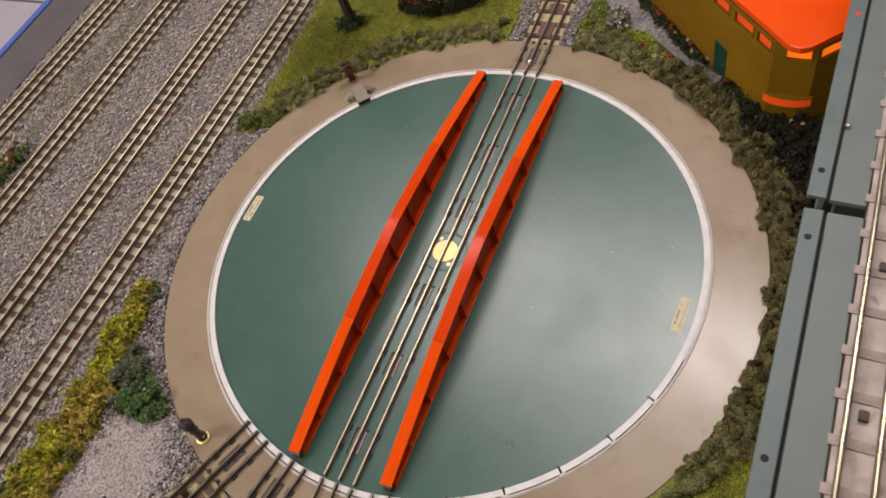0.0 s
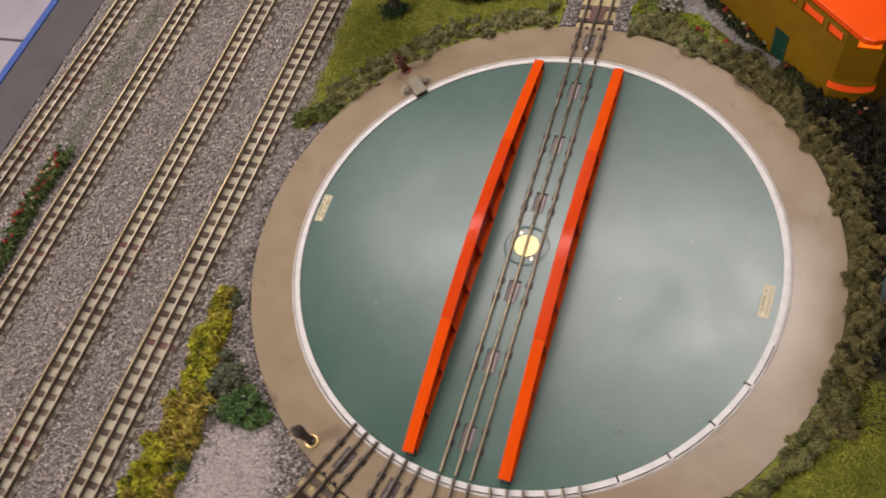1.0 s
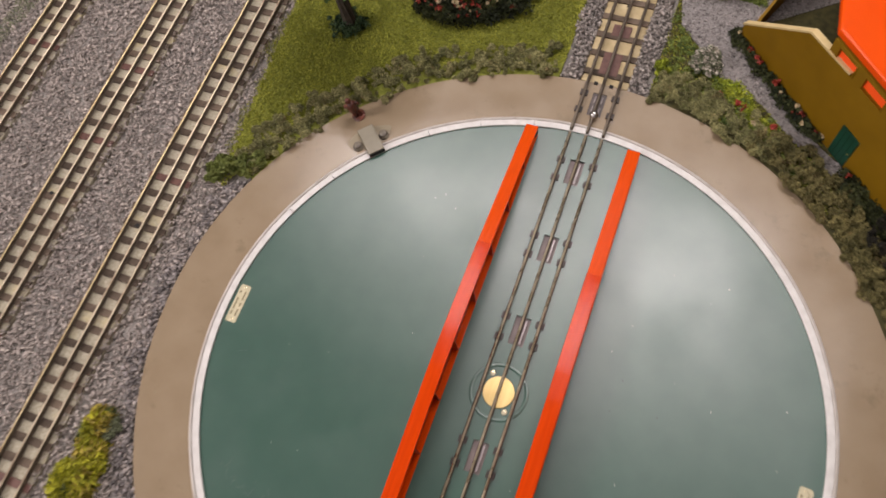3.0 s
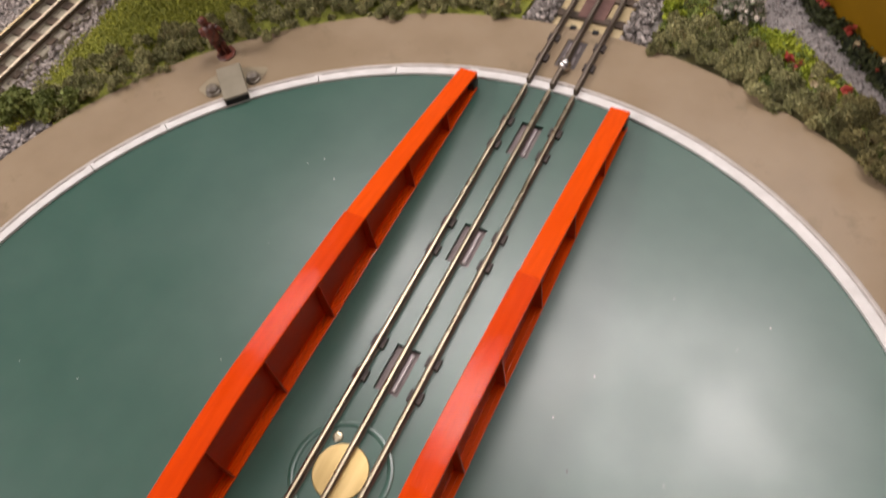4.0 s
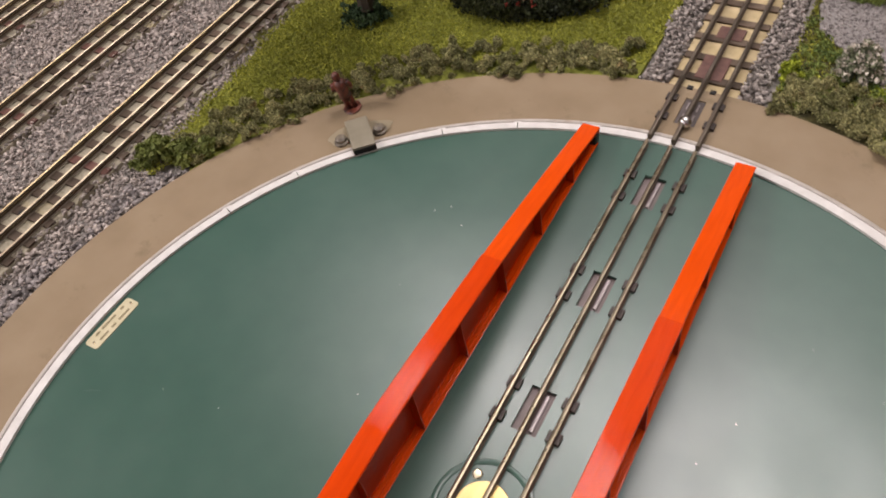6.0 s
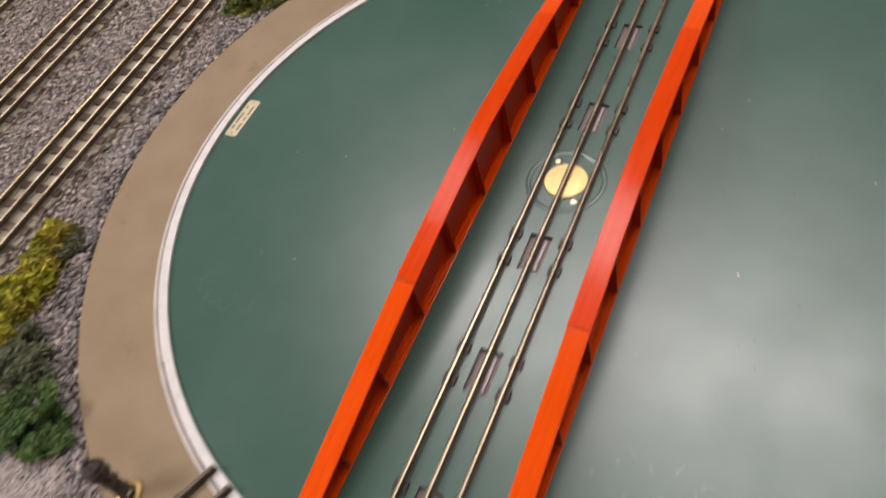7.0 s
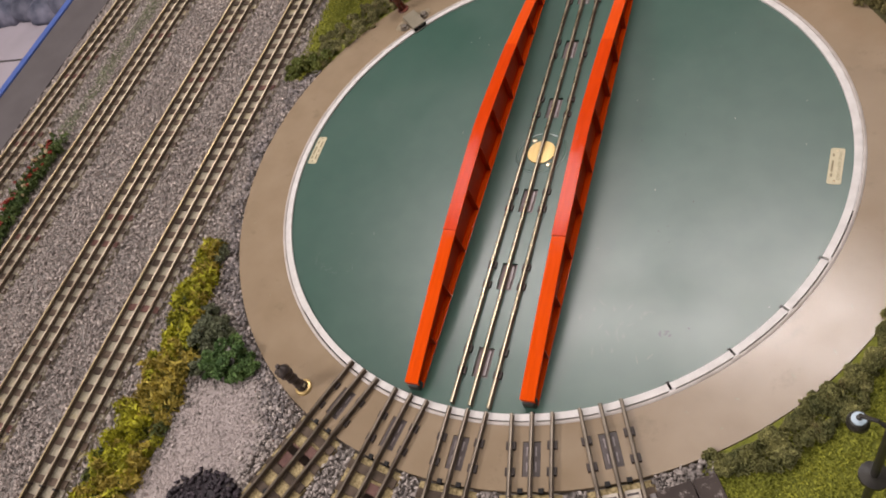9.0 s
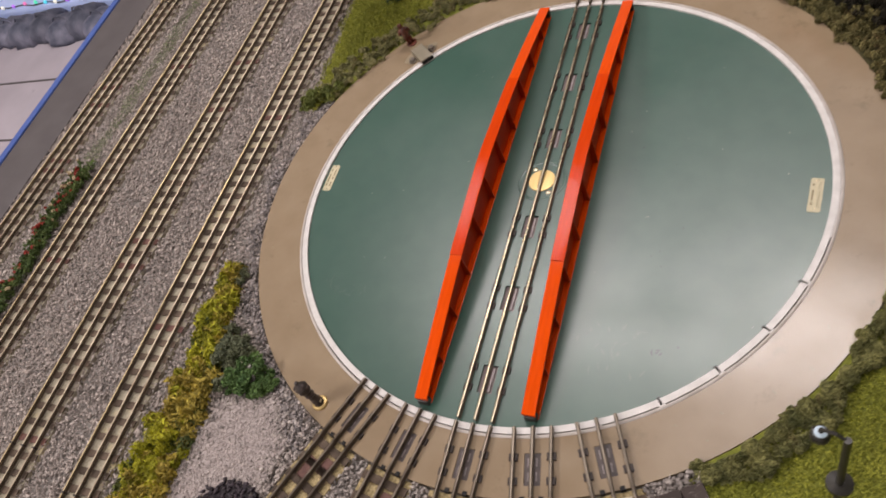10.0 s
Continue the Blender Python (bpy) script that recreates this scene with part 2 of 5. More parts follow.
FLOOR_ROOM = paint("pale_concrete_floor", (0.38, 0.345, 0.38), (0.45, 0.41, 0.45), 0.6, scale=5, bump=0.05, bump_scale=60, wear=(0.33, 0.30, 0.33), wear_scale=9, wear_amount=0.2)
SHEET_BLUE = paint("pale_blue_lit_area", (0.46, 0.58, 0.95), (0.54, 0.66, 0.98), 0.7, scale=6)
DARK_CLOTH = paint("slate_cloth", (0.055, 0.065, 0.10), (0.20, 0.20, 0.26), 0.8, scale=16, bump=0.6, bump_scale=40, obj_random=0.3)
RED_CARD = paint("red_card", (0.50, 0.05, 0.06), (0.58, 0.08, 0.08), 0.6, scale=40)
GREY_CARD = paint("grey_card", (0.34, 0.33, 0.36), (0.42, 0.41, 0.44), 0.6, scale=40)
PINK_CARD = paint("pink_card", (0.58, 0.34, 0.50), (0.66, 0.42, 0.58), 0.6, scale=40)
YELLOW_CARD = paint("yellow_card", (0.70, 0.50, 0.04), (0.78, 0.58, 0.08), 0.6, scale=40)
WINDOW_GLOW = glow("lit_window", (1.0, 0.17, 0.006), 0.95)
WINDOW_DULL = glow("dull_window", (0.80, 0.075, 0.008), 0.34)
RED_SPOT = paint("red_spot", (0.6, 0.03, 0.03), (0.7, 0.05, 0.05), 0.5)
BLUE_TRIM = paint("blue_trim", (0.050, 0.095, 0.31), (0.065, 0.12, 0.37), 0.4, scale=40)
SCRATCH = paint("scratched_paint", (0.052, 0.104, 0.084), (0.082, 0.132, 0.108), 0.30, scale=300, spec=0.8)
PALE_SPECK = paint("pale_dust", (0.34, 0.36, 0.34), (0.46, 0.48, 0.46), 0.6, scale=300)
SMEAR = paint("grease_smear", (0.02, 0.04, 0.035), (0.035, 0.06, 0.05), 0.34, scale=300, spec=0.7)
RUST = paint("rusty_red_plate", (0.085, 0.034, 0.026), (0.15, 0.070, 0.052), 0.6, scale=150, bump=0.2)


# ---- mesh helpers ----
def finish(name, bm, mat, smooth=False):
    me = bpy.data.meshes.new(name)
    bm.to_mesh(me)
    bm.free()
    me.materials.append(mat)
    if smooth:
        me.polygons.foreach_set("use_smooth", [True] * len(me.polygons))
    return me


def part(name, bm, mat, parent, label="", m=None, smooth=False):
    """Links a bmesh, or a mesh that is shared, as one part under a thing."""
    me = bm if isinstance(bm, bpy.types.Mesh) else finish(name, bm, mat, smooth)
    ob = new(name, me)
    ob.parent = parent
    if m is not None:
        ob.matrix_basis = m
    return tagged(ob, label)


def thing(name, label, category, m=None, group="", kind=""):
    ob = new(name)
    ob.empty_display_size = 0.01
    if m is not None:
        ob.matrix_basis = m
    return tagged(ob, label, category, group, kind)


def solo(name, bm, mat, label, category, m=None, group="", kind="", smooth=False):
    me = bm if isinstance(bm, bpy.types.Mesh) else finish(name, bm, mat, smooth)
    ob = new(name, me)
    if m is not None:
        ob.matrix_basis = m
    return tagged(ob, label, category, group, kind)


def box(bm, x0, x1, y0, y1, z0, z1, bevel=0.0):
    vs = [bm.verts.new((x, y, z)) for x in (x0, x1) for y in (y0, y1) for z in (z0, z1)]
    fs = [(0, 1, 3, 2), (4, 6, 7, 5), (0, 4, 5, 1), (2, 3, 7, 6), (0, 2, 6, 4), (1, 5, 7, 3)]
    faces = [bm.faces.new([vs[i] for i in f]) for f in fs]
    if bevel:
        edges = list({e for f in faces for e in f.edges})
        bmesh.ops.bevel(bm, geom=edges, offset=bevel, segments=2, affect="EDGES", profile=0.6)
    return bm


def a_box(*a, **k):
    return box(bmesh.new(), *a, **k)


def prism(bm, pts, z0, z1, bevel=0.0):
    """An upright prism on the outline pts."""
    lo = [bm.verts.new((x, y, z0)) for x, y in pts]
    hi = [bm.verts.new((x, y, z1)) for x, y in pts]
    n = len(pts)
    bm.faces.new(lo[::-1])
    top = bm.faces.new(hi)
    for i in range(n):
        bm.faces.new((lo[i], lo[(i + 1) % n], hi[(i + 1) % n], hi[i]))
    if bevel:
        bmesh.ops.bevel(bm, geom=list(top.edges), offset=bevel, segments=2, affect="EDGES", profile=0.6)
    bmesh.ops.recalc_face_normals(bm, faces=bm.faces)
    return bm


def lathe(bm, profile, n=24):
    """Turns (radius, z) pairs round the z axis, closed at both ends."""
    rings = []
    for r, z in profile:
        rings.append([bm.verts.new((r * math.cos(2 * math.pi * i / n), r * math.sin(2 * math.pi * i / n), z)) for i in range(n)])
    for a, b in zip(rings, rings[1:]):
        for i in range(n):
            bm.faces.new((a[i], a[(i + 1) % n], b[(i + 1) % n], b[i]))
    bm.faces.new(rings[0][::-1])
    bm.faces.new(rings[-1])
    bmesh.ops.recalc_face_normals(bm, faces=bm.faces)
    return bm


def polar(r, a):
    """Bearing a in degrees, clockwise from the y axis."""
    return r * math.sin(radians(a)), r * math.cos(radians(a))


def arc_block(bm, r0, r1, a0, a1, z0, z1, step=1.5):
    n = max(1, math.ceil(abs(a1 - a0) / step))
    cols = []
    for i in range(n + 1):
        a = a0 + (a1 - a0) * i / n
        cols.append([bm.verts.new((*polar(r, a), z)) for r, z in ((r0, z0), (r0, z1), (r1, z1), (r1, z0))])
    for p, q in zip(cols, cols[1:]):
        for k in range(4):
            bm.faces.new((p[k], p[(k + 1) % 4], q[(k + 1) % 4], q[k]))
    bm.faces.new(cols[0])
    bm.faces.new(cols[-1][::-1])
    bmesh.ops.recalc_face_normals(bm, faces=bm.faces)
    return bm


def ring_bead(r, half, high, n=64):
    """A rounded raised ring lying on z = 0 of the deck."""
    bm = bmesh.new()
    prof = [(r - half, 0.0), (r - half * 0.7, high * 0.7), (r, high), (r + half * 0.7, high * 0.7), (r + half, 0.0)]
    rows = [[bm.verts.new((*polar(q, 360 * i / n), DECK + z)) for q, z in prof] for i in range(n)]
    for i in range(n):
        p, q = rows[i], rows[(i + 1) % n]
        for k in range(5):
            bm.faces.new((p[k], p[(k + 1) % 5], q[(k + 1) % 5], q[k]))
    bmesh.ops.recalc_face_normals(bm, faces=bm.faces)
    return bm


def sheet_with_holes(loops, z, depth):
    """A flat plate filled between closed outlines (outer first, then holes), with walls down to z - depth."""
    bm = bmesh.new()
    edges = []
    for pts in loops:
        vs = [bm.verts.new((x, y, z)) for x, y in pts]
        edges += [bm.edges.new((vs[i], vs[(i + 1) % len(vs)])) for i in range(len(vs))]
    bmesh.ops.triangle_fill(bm, use_beauty=True, use_dissolve=False, edges=edges)
    bmesh.ops.recalc_face_normals(bm, faces=bm.faces)
    if bm.faces[:] and bm.faces[0].normal.z < 0:
        bmesh.ops.reverse_faces(bm, faces=bm.faces)
    for e in edges:
        a, b = e.verts
        c, d = bm.verts.new((*b.co.xy, z - depth)), bm.verts.new((*a.co.xy, z - depth))
        bm.faces.new((a, b, c, d))
    return bm


def circle(r, n):
    return [polar(r, -360 * i / n) for i in range(n)]


def rect(cx, cy, w, h, turn=0.0):
    """A w by h rectangle whose long side lies along the bearing turn."""
    s, c = math.sin(radians(turn)), math.cos(radians(turn))
    return [(cx + x * c + y * s, cy - x * s + y * c) for x, y in ((-w / 2, -h / 2), (w / 2, -h / 2), (w / 2, h / 2), (-w / 2, h / 2))]


def mesh_from(name, verts, faces, mat, smooth=False):
    """A mesh from numpy arrays: verts n x 3, faces m x k."""
    me = bpy.data.meshes.new(name)
    verts, faces = np.asarray(verts, np.float32), np.asarray(faces, np.int32)
    k = faces.shape[1]
    me.vertices.add(len(verts))
    me.vertices.foreach_set("co", verts.ravel())
    me.loops.add(faces.size)
    me.loops.foreach_set("vertex_index", faces.ravel())
    me.polygons.add(len(faces))
    me.polygons.foreach_set("loop_start", np.arange(0, faces.size, k, dtype=np.int32))
    me.polygons.foreach_set("loop_total", np.full(len(faces), k, np.int32))
    if smooth:
        me.polygons.foreach_set("use_smooth", np.ones(len(faces), bool))
    me.update(calc_edges=True)
    me.validate()
    me.materials.append(mat)
    return me


rng = np.random.default_rng(5)


def random_turns(n):
    q = rng.normal(size=(n, 4))
    q /= np.linalg.norm(q, axis=1)[:, None]
    w, x, y, z = q.T
    return np.stack([1 - 2 * (y * y + z * z), 2 * (x * y - z * w), 2 * (x * z + y * w),
                     2 * (x * y + z * w), 1 - 2 * (x * x + z * z), 2 * (y * z - x * w),
                     2 * (x * z - y * w), 2 * (y * z + x * w), 1 - 2 * (x * x + y * y)], 1).reshape(n, 3, 3)


OCTA = np.array([(1, 0, 0), (-1, 0, 0), (0, 1, 0), (0, -1, 0), (0, 0, 1), (0, 0, -1)], float)
OCTA_F = np.array([(0, 2, 4), (2, 1, 4), (1, 3, 4), (3, 0, 4), (2, 0, 5), (1, 2, 5), (3, 1, 5), (0, 3, 5)])


def stones(name, places, size, mat, flat=0.7):
    """Angular shards, one at each of the places (n x 3)."""
    n = len(places)
    v = OCTA[None] * (1 + rng.uniform(-0.35, 0.35, (n, 6, 1))) + rng.uniform(-0.38, 0.38, (n, 6, 3))
    v = v * rng.uniform(0.42, 1.45, (n, 1, 3)) * (size * rng.uniform(0.6, 1.3, n))[:, None, None]
    v = np.einsum("nij,nkj->nki", random_turns(n), v) * np.array([1, 1, flat]) + places[:, None]
    f = OCTA_F[None] + 6 * np.arange(n)[:, None, None]
    return mesh_from(name, v.reshape(-1, 3), f.reshape(-1, 3), mat)


def leaves(name, places, size, mat, up=0.5):
    """Small folded leaves or fibres at the places (n x 3): two triangles each."""
    n = len(places)
    v = np.array([(-0.4, -0.6, 0), (0.5, -0.3, 0.25), (0.3, 0.7, -0.1), (-0.5, 0.4, 0.3)])[None] * (1 + rng.uniform(-0.3, 0.3, (n, 4, 3)))
    v = v * (size * rng.uniform(0.6, 1.3, n))[:, None, None]
    v = np.einsum("nij,nkj->nki", random_turns(n), v) + places[:, None]
    f = np.array([(0, 1, 2), (0, 2, 3)])[None] + 4 * np.arange(n)[:, None, None]
    return mesh_from(name, v.reshape(-1, 3), f.reshape(-1, 3), mat)


def strands(name, places, length, mat, thin=0.1):
    """Thin bent fibres at the places (n x 3): two triangles each."""
    n = len(places)
    v = np.array([(-1, -1, 0), (-0.25, 1.2, 0.35), (0.45, -1.1, 0.25), (1, 0.5, -0.25)])[None] * (1 + rng.uniform(-0.35, 0.35, (n, 4, 3)))
    v = v * np.array([1, thin, 1]) * (0.5 * length * rng.uniform(0.6, 1.3, n))[:, None, None]
    v = np.einsum("nij,nkj->nki", random_turns(n), v) + places[:, None]
    f = np.array([(0, 1, 2), (0, 2, 3)])[None] + 4 * np.arange(n)[:, None, None]
    return mesh_from(name, v.reshape(-1, 3), f.reshape(-1, 3), mat)


def clumps(centres, radius, height, per):
    """Places of leaves in domed clumps round the centres (n x 3)."""
    n = len(centres)
    d = rng.normal(size=(n, per, 3))
    d /= np.linalg.norm(d, axis=2)[..., None]
    d[..., 2] = np.abs(d[..., 2])
    s = rng.uniform(0.55, 1.0, (n, per, 1)) * rng.uniform(0.6, 1.3, (n, 1, 1))
    return (centres[:, None] + d * s * np.array([radius, radius, height])).reshape(-1, 3)


def scatter(x0, x1, y0, y1, count, keep):
    """About count random places in a rectangle, thinned by keep(x, y)."""
    p = np.stack([rng.uniform(x0, x1, count), rng.uniform(y0, y1, count)], 1)
    return p[keep(p[:, 0], p[:, 1])]


def at_height(p, z0, z1):
    return np.column_stack([p, rng.uniform(z0, z1, len(p))])


def wavy(a, k, seed):
    return np.sin(a * k + seed) + 0.6 * np.sin(a * k * 2.3 + seed * 1.7) + 0.4 * np.sin(a * k * 5.1 + seed * 0.6)


# ---- room ----
def room():
    big, low = 5.0, -0.90
    for name, b in (("wall_north", (-big, big, 4.6, 4.7, low, CEILING)), ("wall_south", (-big, big, -4.8, -4.7, low, CEILING)),
                    ("wall_west", (-big - 0.1, -big, -4.8, 4.7, low, CEILING)), ("wall_east", (big, big + 0.1, -4.8, 4.7, low, CEILING))):
        solo(name, a_box(*b), WALL_ROOM, "plain greyish painted wall of the hobby room", "wall", kind="structure")
    floor = solo("floor", a_box(-big, big, -4.8, 4.7, low - 0.1, low), FLOOR_ROOM, "pale pinkish concrete floor with dark joints", "floor", kind="structure")
    joint = finish("floor_joint", a_box(-big, big, -0.006, 0.006, low, low + 0.001), FASCIA)
    for k in range(-8, 10):
        part("floor_joint", joint, FASCIA, floor, m=pose(0, 0.98 + 0.35 * k, 0, 0, 0, 2.0))
    solo("ceiling", a_box(-big, big, -4.8, 4.7, CEILING, CEILING + 0.1), CEILING_WHITE, "plain grey-white ceiling with lamps", "ceiling", kind="structure")


room()

BOARD = -0.006
solo("layout_board", a_box(-0.875, 1.0, -1.0, 1.25, BOARD - 0.03, BOARD), BASE_GREY, "grey ballast-coloured baseboard of the model railway", "baseboard", kind="structure")
solo("fascia", a_box(-0.97, -0.8755, -1.0, 1.25, -0.05, -0.002), FASCIA, "dark grey-brown shelf along the layout's edge", "shelf", kind="structure")
solo("trim", a_box(-0.985, -0.9705, -1.0, 1.25, -0.12, 0.001, bevel=0.002), BLUE_TRIM, "bright blue edging strip of the layout's shelf", "trim", kind="structure")
solo("layout_base", a_box(-0.90, 0.97, -0.97, 1.22, -0.90, BOARD - 0.0305), FASCIA, "dark cabinet carrying the model railway board", "cabinet", kind="structure")


# ---- turntable ----
GAUGE = 0.0177
RAIL_PROFILE = [(-1.7, 0), (1.7, 0), (1.7, 0.5), (0.8, 0.9), (0.8, 3.0), (1.4, 3.7), (1.55, 4.7), (1.1, 5.6), (0, 6.0), (-1.1, 5.6), (-1.55, 4.7), (-1.4, 3.7), (-0.8, 3.0), (-0.8, 0.9), (-1.7, 0.5)]


def rail_mesh(y0, y1, slim=1.0):
    bm = bmesh.new()
    ends = [[bm.verts.new((slim * x / 1000, y, z / 1000)) for x, z in RAIL_PROFILE] for y in (y0, y1)]
    n = len(RAIL_PROFILE)
    for i in range(n):
        bm.faces.new((ends[0][i], ends[0][(i + 1) % n], ends[1][(i + 1) % n], ends[1][i]))
    bm.faces.new(ends[0])
    bm.faces.new(ends[1][::-1])
    bmesh.ops.recalc_face_normals(bm, faces=bm.faces)
    return bm


def rail_data(y0, y1, slim, mat):
    """A rail whose head is bright and whose sides and foot are dark brown."""
    me = finish("rail", rail_mesh(y0, y1, slim), mat)
    me.materials.append(RAIL_WEB)
    for f in me.polygons:
        if abs(f.normal.z) < 0.5 or f.center.z < 0.003:
            f.material_index = 1
    return me


POCKETS = (-0.250, -0.157, -0.0645, 0.0645, 0.157, 0.250)
CLIP_MESH = finish("rail_clip", a_box(-0.0043, 0.0043, -0.0036, 0.0036, 0.0, 0.0022, bevel=0.0006), CLIP)
DECK = -0.0015


def pocket_parts(owner, m):
    """A sunk sleeper pocket: floor, with a paler pressed strip."""
    part("pocket_floor", a_box(-0.0080, 0.0080, -0.0152, 0.0152, -0.0042, -0.0036), POCKET_PALE, owner, "brownish sunk sleeper pocket", m)
    part("pocket_strip", a_box(0.0022, 0.0046, -0.0125, 0.0125, -0.0036, -0.0020, bevel=0.0005), PEWTER, owner, "pale pressed metal strip", m)


def girder_height(y):
    a = abs(y)
    if a <= 0.131:
        return 0.0455 - 0.0090 * (a / 0.131) ** 1.3
    return 0.0365 - 0.0225 * ((a - 0.131) / (0.2865 - 0.131)) ** 1.12


def girder(owner, x):
    g = part("girder", a_box(-0.0009, 0.0009, -0.2825, 0.2825, 0.0, 0.004), ORANGE, owner, "orange painted arched plate girder", pose(x, 0, DECK))
    # web with the arched upper edge
    ys = [-0.2830 + 0.566 * i / 44 for i in range(45)]
    bm = bmesh.new()
    rows = [[bm.verts.new((sx, y, z)) for sx, z in ((-0.0008, 0.0009), (0.0008, 0.0009), (0.0008, girder_height(y) - 0.001), (-0.0008, girder_height(y) - 0.001))] for y in ys]
    for p, q in zip(rows, rows[1:]):
        for k in range(4):
            bm.faces.new((p[k], p[(k + 1) % 4], q[(k + 1) % 4], q[k]))
    bm.faces.new(rows[0])
    bm.faces.new(rows[-1][::-1])
    bmesh.ops.recalc_face_normals(bm, faces=bm.faces)
    part("web", bm, ORANGE_SHADED, g)
    # top flange in three lengths, seams at the quarter points
    for y0, y1, lift in ((-0.2855, -0.1307, 0.0), (-0.1301, 0.1301, 0.0007), (0.1307, 0.2855, 0.0)):
        bm = bmesh.new()
        n = 18
        w = 0.0071 if lift else 0.0068
        rows = []
        for i in range(n + 1):
            y = y0 + (y1 - y0) * i / n
            z = girder_height(y) + lift
            rows.append([bm.verts.new((sx, y, zz)) for sx, zz in ((-w, z - 0.0014), (-w, z - 0.0003), (-w + 0.0005, z + 0.0001), (w - 0.0005, z + 0.0001), (w, z - 0.0003), (w, z - 0.0014))])
        for p, q in zip(rows, rows[1:]):
            for k in range(6):
                bm.faces.new((p[k], p[(k + 1) % 6], q[(k + 1) % 6], q[k]))
        bm.faces.new(rows[0])
        bm.faces.new(rows[-1][::-1])
        bmesh.ops.recalc_face_normals(bm, faces=bm.faces)
        part("top_flange", bm, ORANGE_MID if lift else ORANGE, g, "redder repainted middle length" if lift else "")
    part("bottom_flange", a_box(-0.0068, 0.0068, -0.2835, 0.2835, 0.0, 0.0012, bevel=0.0003), ORANGE, g)
    part("bead", a_box(0.0030, 0.0040, -0.2835, 0.2835, 0.0012, 0.0021), ORANGE, g)
    for i in range(-5, 5):
        y = 0.0265 + 0.053 * i
        h = girder_height(y) - 0.0014
        bm = bmesh.new()
        for s in (-1, 1):
            pts = [(0.0009 * s, 0.0012), (0.0065 * s, 0.0012), (0.0062 * s, h), (0.0009 * s, h)]
            a = [bm.verts.new((px, y - 0.0005, pz)) for px, pz in pts]
            b = [bm.verts.new((px, y + 0.0005, pz)) for px, pz in pts]
            bm.faces.new(a)
            bm.faces.new(b[::-1])
            for k in range(4):
                bm.faces.new((a[k], b[k], b[(k + 1) % 4], a[(k + 1) % 4]))
        bmesh.ops.recalc_face_normals(bm, faces=bm.faces)
        part("stiffener", bm, ORANGE_SHADED, g)
    for s in (-1, 1):
        y = s * 0.2850
        part("end_plate", a_box(-0.0066, 0.0066, min(y, y - s * 0.001), max(y, y - s * 0.001), 0.0092, 0.0128), ORANGE, g)
        part("foot", a_box(-0.0062, 0.0062, min(y + s * 0.0022, y - s * 0.006), max(y + s * 0.0022, y - s * 0.006), -0.0003, 0.0090, bevel=0.0022), BLACK_PAINT, g, "black foot under the girder's end")


def lettering(words, size):
    """Flat printed words in the built-in font, centred, as a bmesh."""
    data = bpy.data.curves.new("lettering", "FONT")
    data.body, data.size, data.align_x, data.align_y = words, size, "CENTER", "CENTER"
    ob = bpy.data.objects.new("lettering", data)
    mesh = bpy.data.meshes.new_from_object(ob)
    bm = bmesh.new()
    bm.from_mesh(mesh)
    bpy.data.objects.remove(ob)
    bpy.data.curves.remove(data)
    bpy.data.meshes.remove(mesh)
    return bm


